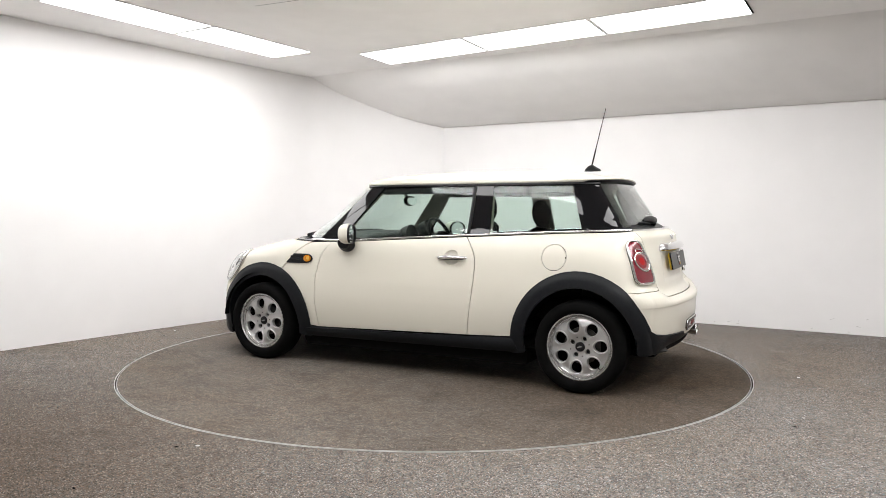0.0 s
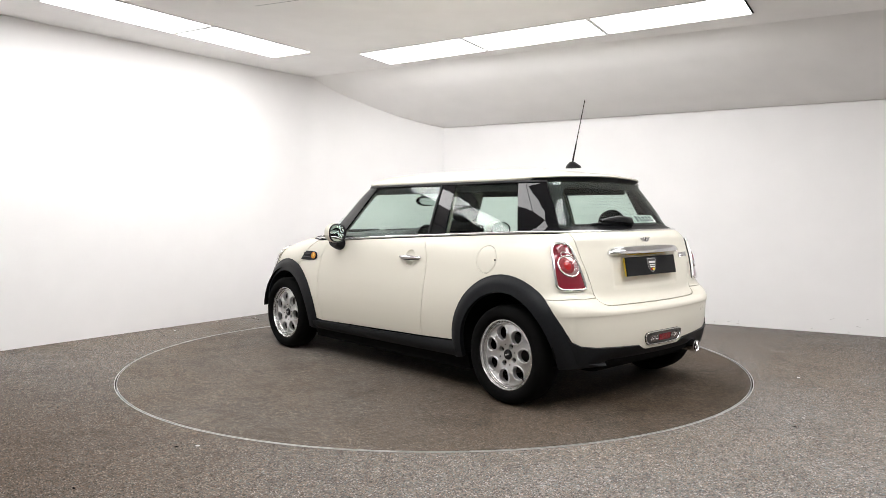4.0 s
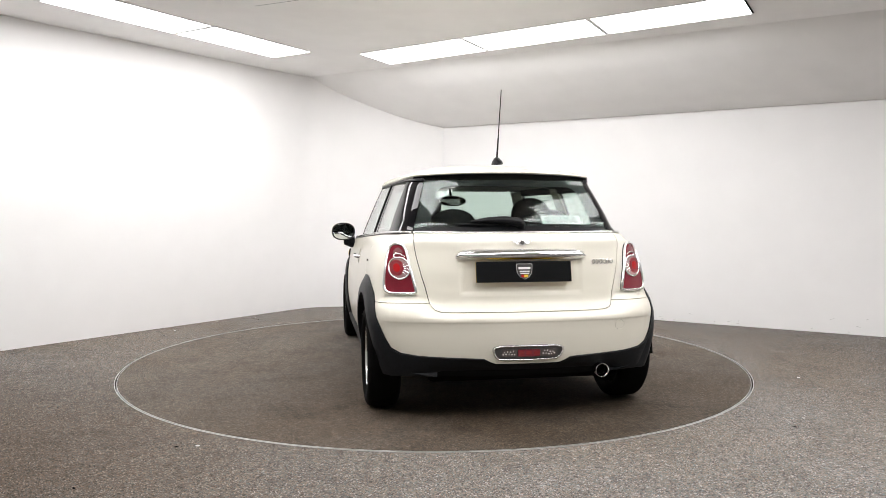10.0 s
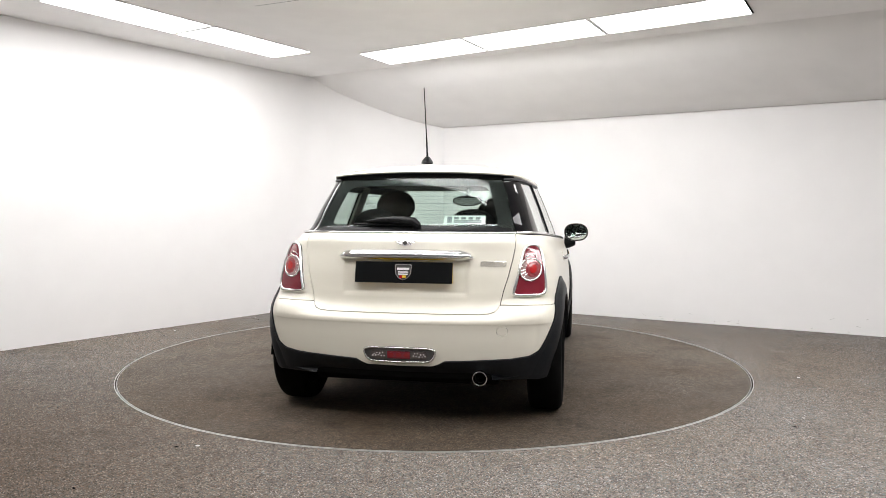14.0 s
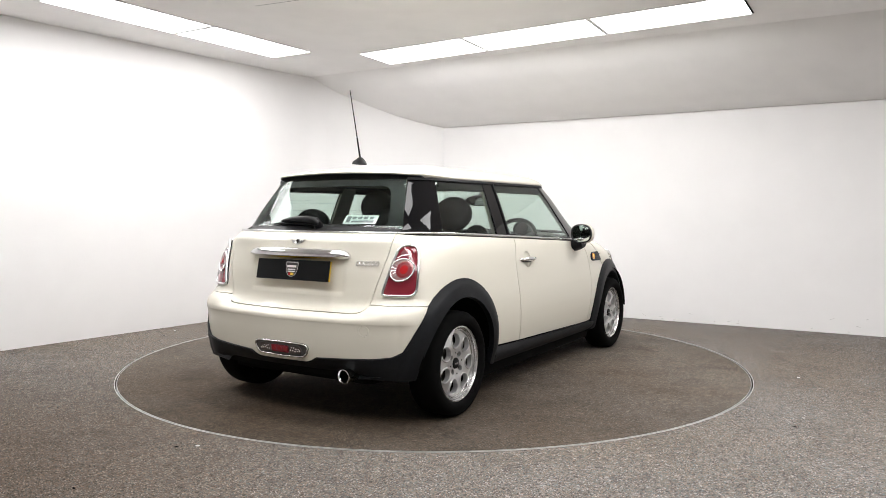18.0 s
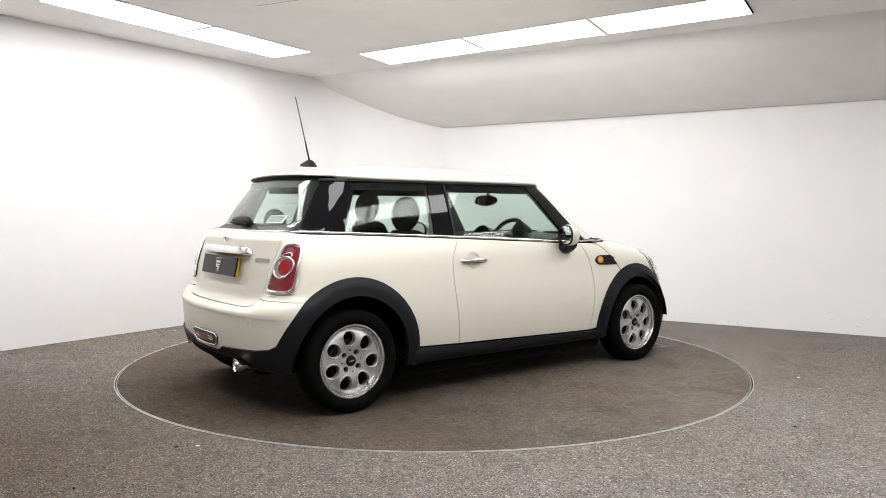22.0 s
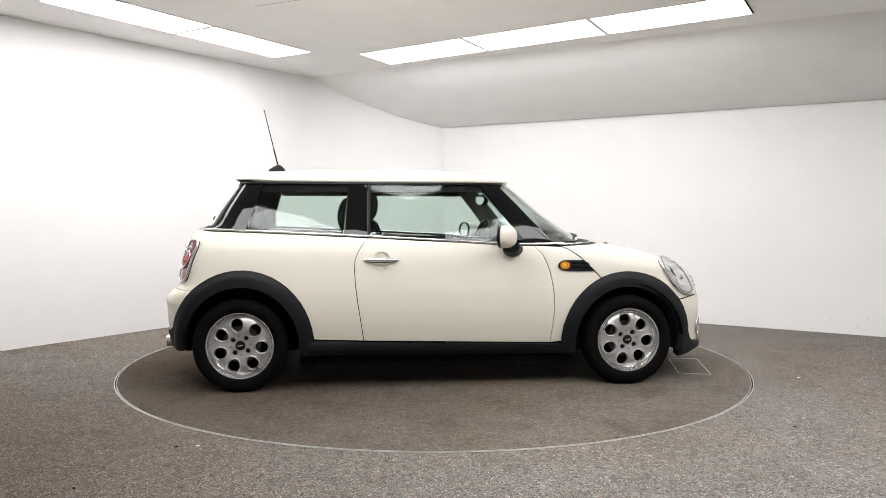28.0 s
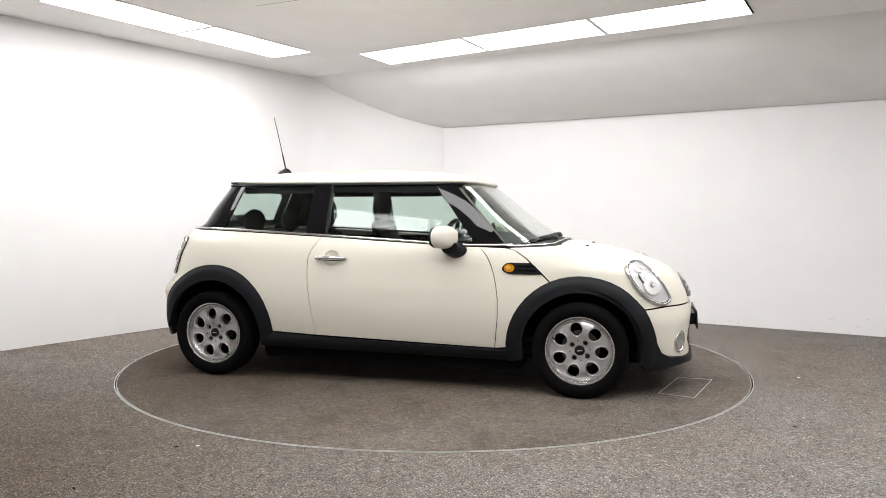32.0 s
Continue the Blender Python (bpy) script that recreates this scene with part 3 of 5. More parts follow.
BELT = pchip([(-0.45, 0.996), (-0.15, 0.990), (0.79, 0.950), (1.3, 0.924), (1.84, 0.899), (2.06, 0.902), (2.3, 0.90)])


def belt(x0, x1, dz=0.0, n=24):
    return [("x", x0 + (x1 - x0) * k / n, float(BELT(x0 + (x1 - x0) * k / n)) + dz) for k in range(n + 1)]


car = tagged(new("car"), "cream three-door hatchback with black arch trims and silver wheels", "car")


def under(name, parent=car):
    """A part that gathers sub-parts, at the car's own origin."""
    ob = new(name)
    ob.parent = parent
    return ob


DOOR_REAR = [("x", 0.785, 0.950), ("x", 0.756, 0.915), ("x", 0.726, 0.868), ("x", 0.706, 0.82), ("x", 0.702, 0.75), ("x", 0.708, 0.66), ("x", 0.720, 0.56), ("x", 0.740, 0.43), ("x", 0.758, 0.308)]
DOOR_FRONT = [("x", 1.950, 0.278), ("x", 1.961, 0.38), ("x", 1.971, 0.48), ("x", 1.970, 0.58), ("x", 1.960, 0.66), ("x", 1.945, 0.73), ("x", 1.925, 0.79), ("x", 1.90, 0.84), ("x", 1.875, 0.872), ("x", 1.84, 0.899)]
ARCH_R, ARCH_F = 0.013, WB - 0.008
TAIL_CUT = [("y", 0.570, 0.999), ("y", 0.578, 0.97), ("y", 0.576, 0.93), ("y", 0.566, 0.87), ("y", 0.545, 0.78), ("y", 0.524, 0.71), ("y", 0.506, 0.634)]


def disc_outline(kind, c, z, rv, rz, n=28, mirror=1):
    """A round or oval outline on the skin, as points of it."""
    uv = np.array([skin_point((kind, c + rv * math.cos(2 * math.pi * k / n), z + rz * math.sin(2 * math.pi * k / n))) for k in range(n)])
    return uv * np.array([mirror, 1])


def body(side):
    name = "left" if side > 0 else "right"
    door_line = DOOR_REAR + DOOR_FRONT + belt(1.84, 0.785)[1:-1]
    bowl = disc_outline("x", 0.872, 0.814, 0.052, 0.052, mirror=side)
    door = panel("door", sided(door_line, side), PAINT, car, "cream painted door", raw=True, holes=[bowl])
    P, N = surf(*bowl.T)
    c, n = Vector(P.mean(0)), Vector(N.mean(0))
    bm = bmesh.new()
    rings = [[bm.verts.new(c + (Vector(q) - c) * r - n * d) for q in P] for r, d in ((1.0, 0.001), (0.95, 0.006), (0.8, 0.011), (0.5, 0.0145), (0.1, 0.0155))]
    for a, b in zip(rings, rings[1:]):
        for k in range(len(P)):
            bm.faces.new((a[k], a[(k + 1) % len(P)], b[(k + 1) % len(P)], b[k]))
    bm.faces.new(rings[-1])
    part("handle_recess", bm, PAINT, door, "round cream recess", smooth=60)
    pts = []
    for k in range(17):
        q = k / 16
        x = 0.765 + 0.212 * q
        w = float(WIDE(0.815)) - 0.004 + 0.030 * math.sin(math.pi * q) ** 0.5
        pts.append((x, side * w, 0.815 + 0.002 * math.sin(math.pi * q)))
    rad = [0.007 + 0.0115 * math.sin(math.pi * (0.06 + 0.88 * k / 16)) ** 0.8 for k in range(17)]
    # black strip that imitates the dark reflection and shade below the chrome
    back = [(x, y - side * 0.010, z - 0.008) for x, y, z in pts]
    part("handle_shade", tube(back, [0.006 + 0.010 * math.sin(math.pi * k / 16) for k in range(17)], 10, flat=0.75), SATIN, door, "black strip for the dark reflection under the handle", smooth=60)
    part("door_handle", tube(pts, rad, 12, flat=0.75), CHROME, door, "chrome door handle", smooth=60)
    part("lock_barrel", ball(0.013, Matrix.Translation((0.770, side * (float(WIDE(0.815)) + 0.006), 0.815)) @ Matrix.Diagonal((1.0, 0.9, 0.9, 1)), 16, 10), CHROME, door, "chrome lock barrel", smooth=60)
    quarter = DOOR_REAR[::-1] + belt(0.785, -0.2)[1:] + TAIL_CUT + [("y", 0.66, 0.636), ("x", -0.245, 0.6315)]
    quarter += arc(ARCH_R, 0.39, 0.425, 123, 4.6)
    cap = [disc_outline("x", 0.170, 0.834, 0.081, 0.083, 40)] if side > 0 else []
    rq = panel("rear_quarter_panel", sided(quarter, side), PAINT, car, "cream painted rear quarter", raw=True, holes=cap)
    if cap:
        panel("fuel_flap", grown(cap[0], -0.004), PAINT, rq, "round cream fuel flap", raw=True, gap=0)
        part("flap_notch", box(0.088, 0.094, 0.788, 0.797, 0.829, 0.839, 0.002), GAP, rq)
    fender = [("x", 1.84, 0.899)] + DOOR_FRONT[::-1][1:] + arc(ARCH_F, 0.40, 0.415, 180, 113) + [("x", 2.283, 0.691), ("x", 2.21, 0.765), ("x", 2.14, 0.83), ("x", 2.074, 0.875), ("x", 2.02, 0.892)]
    panel("front_wing", sided(fender, side), PAINT, car, "cream painted front wing", raw=True)
    # arch cladding
    rear = arc(ARCH_R, 0.440, 0.467, 184, -9) + arc(ARCH_R, 0.350, 0.362, -9, 184)
    panel("rear_arch_trim", sided(rear, side), PLASTIC, car, "matt black wheel arch trim", off=0.007, gap=0, depth=0.032, raw=True, step=0.016, swell=lambda P: 0.017 * (1 - ease(np.hypot((P[:, 0] - ARCH_R) / 0.440, (P[:, 2] - WZ) / 0.467), 0.90, 1.0)))
    front = arc(ARCH_F, 0.440, 0.444, 191, -12) + arc(ARCH_F, 0.345, 0.345, -12, 191)
    panel("front_arch_trim", sided(front, side), PLASTIC, car, "matt black wheel arch trim", off=0.010, gap=0, depth=0.085, raw=True, step=0.016, swell=lambda P: 0.032 * ease(P[:, 0], 2.45, 2.90) + 0.016 * (1 - ease(np.hypot((P[:, 0] - ARCH_F) / 0.440, (P[:, 2] - WZ) / 0.444), 0.90, 1.0)))
    sill = [("x", 0.42, 0.316), ("x", 0.76, 0.306), ("x", 1.95, 0.275), ("x", 2.05, 0.273), ("x", 2.07, 0.205), ("x", 0.40, 0.225)]
    panel("sill", sided(sill, side), PLASTIC, car, "black plastic sill", off=0.006, gap=0, depth=0.06, raw=True, step=0.014, swell=lambda P: 0.020 * np.clip(1 - ((P[:, 2] - 0.262) / 0.052) ** 2, -1.5, 1))
    low = [("x", 0.36, 0.232), ("x", 2.11, 0.212), ("x", 2.11, 0.152), ("x", 0.36, 0.152)]
    panel("lower_sill", sided(low, side), GAP, car, "dark tucked-under sill", off=-0.02, gap=0, depth=0.05, raw=True)


for s in (1, -1):
    body(s)


# tailgate, bumpers and bonnet
GATE = [("y", 0.0, 0.589), ("y", 0.40, 0.589), ("y", 0.455, 0.593), ("y", 0.482, 0.602), ("y", 0.497, 0.616)] + TAIL_CUT[::-1] + [("y", 0.3, 0.999)]

tailgate = panel("tailgate", GATE + [(k, -y, z) for k, y, z in GATE[::-1][:-1]], PAINT, car, "cream tailgate panel", step=0.012, gap=0.0018)
BUMP = [("y", 0.0, 0.320), ("y", 0.17, 0.321), ("y", 0.20, 0.331), ("y", 0.235, 0.350), ("y", 0.45, 0.360), ("y", 0.565, 0.366), ("y", 0.66, 0.379), ("x", -0.426, 0.391), ("x", -0.408, 0.408), ("x", -0.392, 0.436), ("x", -0.376, 0.48), ("x", -0.345, 0.52), ("x", -0.29, 0.60), ("x", -0.245, 0.6300), ("y", 0.66, 0.6350), ("y", 0.5045, 0.6325), ("y", 0.4962, 0.6142), ("y", 0.4812, 0.5998), ("y", 0.4545, 0.5906), ("y", 0.40, 0.5866), ("y", 0.0, 0.5866)]


def both(outline):
    uv = dense(outline, ring=False)
    m = uv[::-1] * np.array([-1, 1])
    m = m[(np.abs(m[:, 0]) > 1e-4)]
    return np.concatenate([uv, m])


TOW = disc_outline("y", -0.526, 0.509, 0.029, 0.027)
rear_bumper = panel("rear_bumper", both(BUMP), PAINT, car, "cream rear bumper", raw=True, gap=0.001, holes=[TOW], step=0.02, levels=np.concatenate([np.arange(0.33, 0.525, 0.02), [0.529, 0.5345, 0.537, 0.541, 0.545, 0.5475, 0.552], np.arange(0.56, 0.645, 0.01)]))
panel("towing_eye_cover", grown(TOW, -0.0015), PAINT, rear_bumper, "round cream cover", raw=True, gap=0)
LOWER = [("y", 0.0, 0.25), ("y", 0.5, 0.260), ("y", 0.64, 0.268), ("x", -0.40, 0.285), ("x", -0.355, 0.32), ("x", -0.345, 0.48), ("x", -0.374, 0.478), ("x", -0.390, 0.434), ("x", -0.406, 0.406), ("x", -0.424, 0.389), ("y", 0.66, 0.377), ("y", 0.565, 0.364), ("y", 0.45, 0.358), ("y", 0.235, 0.348), ("y", 0.20, 0.329), ("y", 0.17, 0.319), ("y", 0.0, 0.318)]
panel("rear_valance", both(LOWER), PLASTIC, car, "black lower bumper", off=0.010, gap=0, depth=0.05, raw=True, step=0.02, swell=lambda P: -0.036 * np.clip((0.36 - P[:, 2]) / 0.10, 0, 1) ** 1.4 * (1 - ease(np.abs(P[:, 1]), 0.42, 0.66)))


def front_both(outline):
    uv = dense(outline, ring=False)
    m = uv[::-1] * np.array([-1, 1]) + np.array([2 * np.pi, 0])
    keep = np.abs(m[:, 0] - np.pi) > 1e-4
    return np.concatenate([uv, m[keep]])


HOOD = [("Y", 0.0, 0.918), ("Y", 0.40, 0.916), ("x", 2.03, 0.896), ("x", 2.078, 0.877), ("x", 2.145, 0.832), ("x", 2.215, 0.767), ("x", 2.287, 0.693)] + arc(ARCH_F, 0.40, 0.415, 112, 40)[1:] + [("x", 2.838, 0.534), ("Y", 0.60, 0.552), ("Y", 0.0, 0.564)]
bonnet = panel("bonnet", front_both(HOOD), PAINT, car, "cream bonnet", raw=True, levels=np.concatenate([np.arange(0.56, 0.78, 0.03), np.arange(0.78, 0.92, 0.01)]))
FBUMP = [("Y", 0.0, 0.560), ("Y", 0.60, 0.548), ("x", 2.835, 0.530), ("x", 2.85, 0.46), ("x", 2.89, 0.36), ("x", 2.93, 0.275), ("x", 2.98, 0.245), ("Y", 0.50, 0.235), ("Y", 0.0, 0.228)]
panel("front_bumper", front_both(FBUMP), PAINT, car, "cream front bumper", raw=True)
FLOW = [("Y", 0.0, 0.226), ("Y", 0.50, 0.233), ("x", 2.98, 0.243), ("x", 2.93, 0.273), ("x", 2.888, 0.36), ("x", 2.83, 0.352), ("x", 2.82, 0.25), ("x", 2.83, 0.175), ("x", 2.96, 0.185), ("Y", 0.5, 0.198), ("Y", 0.0, 0.185)]
panel("front_valance", front_both(FLOW), PLASTIC, car, "black lower front bumper", off=0.014, gap=0, depth=0.05, raw=True, step=0.02, swell=lambda P: 0.030 * (1 - ease(P[:, 0], 2.84, 3.04)))

# ---- glasshouse ----


def glasshouse(side):
    FORM["glass"] = True
    glass = belt(0.80, 1.79, 0.004) + [("x", 1.785, 0.945), ("x", 1.512, 1.298), ("x", 0.80, 1.298)]
    panel("side_window", sided(glass, side), GLASS, car, "clear door window", raw=True, flat=0.86, off=-0.006, closed=True, depth=0.004, gap=0)
    glass = [("x", 0.66, 1.298), ("x", 0.125, 1.298), ("x", 0.02, 1.002)] + belt(0.02, 0.64, 0.004)
    panel("quarter_window", sided(glass, side), GLASS, car, "clear rear quarter window", raw=True, flat=0.85, off=-0.006, closed=True, depth=0.004, gap=0)
    cover = belt(0.02, -0.2, 0.004) + [("y", 0.572, 1.003), ("y", 0.541, 1.10), ("y", 0.510, 1.20), ("y", 0.478, 1.30), ("x", 0.125, 1.30)]
    panel("pillar_cover", sided(cover, side), GLOSS, car, "gloss black rear pillar cover", raw=True, off=-0.003, gap=0.001)
    b = belt(0.782, 0.64, 0.004) + [("x", 0.660, 1.30), ("x", 0.782, 1.30)]
    edge_strip = [("x", 0.786, 0.955), ("x", 0.786, 1.30), ("x", 0.799, 1.30), ("x", 0.801, 0.955)]
    panel("window_seal", sided(edge_strip, side), SATIN, car, "black rubber window seal", raw=True, off=0.003, gap=0)
    panel("door_pillar", sided(b, side), GLOSS, car, "black centre pillar", raw=True, off=-0.004, gap=0.001)
    a = [("x", 1.508, 1.30), ("x", 1.785, 0.945), ("x", 1.785, 0.908), ("x", 1.90, 0.908), ("x", 2.000, 0.912), ("x", 1.638, 1.30)]
    panel("windscreen_pillar", sided(a, side), GLOSS, car, "gloss black windscreen pillar", raw=True, flat=0.5, off=-0.002, gap=0.001)
    rail = [("x", 1.69, 1.303), ("x", 0.9, 1.305), ("x", 0.1, 1.305), ("y", 0.478, 1.305), ("y", 0.478, 1.294), ("x", 0.14, 1.294), ("x", 0.9, 1.294), ("x", 1.68, 1.294)]
    panel("roof_rail", sided(rail, side), SATIN, car, "black roof gutter trim", raw=True, off=0.005, gap=0, depth=0.03)
    inner = belt(2.04, -0.2, 0.006, 60)
    low = dense(inner, ring=False)
    q = surf(low[:, 0], low[:, 1], -0.004)[0] * np.array([1, side, 1])
    FORM["glass"] = False
    line = dense(belt(2.05, -0.2, 0.010, 60) + [("y", 0.576, 1.001)], ring=False)
    pts = [tuple(p * np.array([1, side, 1])) for p in surf(line[:, 0], line[:, 1], 0.002)[0]]
    part("belt_trim", tube(pts, 0.0074, 10), MOULDING, car, "chrome waistline strip", smooth=60)
    # rubber lip between the strip and the glass
    line = dense(inner, ring=False)
    o = surf(line[:, 0], line[:, 1], -0.002)[0] * np.array([1, side, 1])
    bm = bmesh.new()
    rows = [[bm.verts.new(p) for p in (a - (0, 0, 0.004), a + (0, 0, 0.004), b + (0, 0, 0.009), b - (0, 0, 0.004))] for a, b in zip(o, q)]
    for a, b in zip(rows, rows[1:]):
        for k in range(4):
            bm.faces.new((a[k], a[(k + 1) % 4], b[(k + 1) % 4], b[k]))
    bm.faces.new(rows[0])
    bm.faces.new(rows[-1])
    part("belt_seal", bm, SATIN, car, "black window seal", smooth=50)


for s in (1, -1):
    glasshouse(s)
RG = [("y", 0.0, 1.024), ("y", 0.565, 1.022), ("y", 0.539, 1.10), ("y", 0.508, 1.20), ("y", 0.476, 1.30), ("y", 0.0, 1.31)]
rear_window = panel("rear_window", both(RG), GLASS, car, "tinted rear window", raw=True, flat=0.4, closed=True, depth=0.004, gap=0.001)
FORM["glass"] = True
WS = [("Y", 0.0, 0.945), ("Y", 0.5, 0.935), ("x", 2.006, 0.92), ("x", 1.642, 1.30), ("Y", 0.3, 1.325), ("Y", 0.0, 1.33)]
panel("windscreen", front_both(WS), GLASS, car, "clear windscreen", raw=True, flat=0.42, closed=True, depth=0.004, gap=0.001, off=-0.002)
FORM["glass"] = False
SC = [("Y", 0.0, 0.943), ("Y", 0.5, 0.933), ("x", 1.97, 0.917), ("x", 2.02, 0.90), ("Y", 0.45, 0.916), ("Y", 0.0, 0.918)]
panel("scuttle", front_both(SC), PLASTIC, car, "black scuttle below the windscreen", raw=True, gap=0, off=-0.004)


edge = front_both([("x", 1.99, 0.915), ("x", 2.03, 0.905), ("Y", 0.42, 0.921), ("Y", 0.0, 0.923)])
edge = edge[(edge[:, 0] > 1.0) & (edge[:, 0] < 5.3)]
part("scuttle_trim", tube([tuple(p) for p in surf(edge[:, 0], edge[:, 1], 0.003)[0]], 0.0045, 8), MOULDING, car, "thin chrome edge round the scuttle", smooth=60)


def roof():
    """Crowned cap over the gutter line, with the spoiler lip over the rear window."""
    from mathutils.bvhtree import BVHTree
    k = 96
    psi = np.linspace(0, 2 * np.pi, k, endpoint=False)
    base, _ = surf(psi, np.full(k, 1.305))
    c = np.array([0.78, 0.0])
    bm = bmesh.new()
    rings = []
    prof = [(1.0, 0.0), (1.008, 0.006), (1.008, 0.012), (0.998, 0.019), (0.975, 0.027), (0.94, 0.036), (0.89, 0.046), (0.82, 0.058), (0.72, 0.073), (0.6, 0.089), (0.45, 0.102), (0.3, 0.109), (0.15, 0.112), (0.05, 0.113)]
    brow = [0.0, 0.006, 0.012, 0.021, 0.034, 0.047, 0.059, 0.069, 0.081, 0.092, 0.102, 0.109, 0.112, 0.113]
    lip = [-0.004, 0.030, 0.036, 0.041, 0.046, 0.051, 0.058, 0.066, 0.077, 0.090, 0.102, 0.109, 0.112, 0.113]
    tip = [-0.002, 0.013, 0.019, 0.025, 0.031, 0.038, 0.047, 0.058, 0.073, 0.089, 0.102, 0.109, 0.112, 0.113]
    tuck = [0.050, 0.006, 0.0, -0.004] + [0.0] * 10
    for (r, h0), hb, h1, h2, fore in zip(prof, brow, lip, tip, tuck):
        xy = c + (base[:, :2] - c) * r
        ring = []
        for x, y in xy:
            w = min(1, max(0, (0.35 - x) / 0.35))
            w = w * w * (3 - 2 * w)
            f = min(1, max(0, (x - 0.9) / 0.6))
            f = f * f * (3 - 2 * f)
            e = min(1, abs(y) / 0.5) ** 2
            h = h0 + (hb - h0) * f
            ring.append(bm.verts.new((x + fore * w, y, 1.306 + h + (h1 + (h2 - h1) * e - h) * w)))
        rings.append(ring)
    for a, b in zip(rings, rings[1:]):
        for i in range(k):
            bm.faces.new((a[i], a[(i + 1) % k], b[(i + 1) % k], b[i]))
    bm.faces.new(rings[-1])
    under = [bm.verts.new((v.co.x * 0.98 + 0.016, v.co.y * 0.97, v.co.z)) for v in rings[0]]
    for i in range(k):
        bm.faces.new((rings[0][(i + 1) % k], rings[0][i], under[i], under[(i + 1) % k]))
    # black underside of the lip
    pairs = sorted(((a.co.copy(), b.co.copy()) for a, b in zip(rings[0], rings[1]) if b.co.x < 0.10), key=lambda q: q[1].y)
    em = bmesh.new()
    rows = [[em.verts.new(p) for p in (b + Vector((0.004, 0, 0.001)), b + Vector((-0.006, 0, -0.001)), b.lerp(a, 0.2) + Vector((-0.008, 0, -0.004)), a.lerp(b, 0.35) + Vector((-0.004, 0, -0.006)), a + Vector((0.01, 0, -0.006)), a + Vector((0.02, 0, 0.004)))] for a, b in pairs]
    for a, b in zip(rows, rows[1:]):
        for i in range(6):
            em.faces.new((a[i], a[(i + 1) % 6], b[(i + 1) % 6], b[i]))
    em.faces.new(rows[0])
    em.faces.new(rows[-1])
    # the joint between roof and spoiler
    tree = BVHTree.FromBMesh(bm)
    seam = []
    for y in np.linspace(-0.49, 0.49, 31):
        p = tree.ray_cast(Vector((0.06 - 0.085 * (y / 0.47) ** 4, y, 1.6)), Vector((0, 0, -1)))[0]
        if p:
            seam.append(p - Vector((0, 0, 0.0008)))
    cap = part("roof", bm, PAINT, car, "cream painted roof", smooth=60)
    part("spoiler_joint", tube(seam, 0.0018, 6), GREY, cap, "thin joint in front of the spoiler")
    part("spoiler_edge", em, SATIN, cap, "black edge under the roof lip", smooth=50)
    return cap


roof()


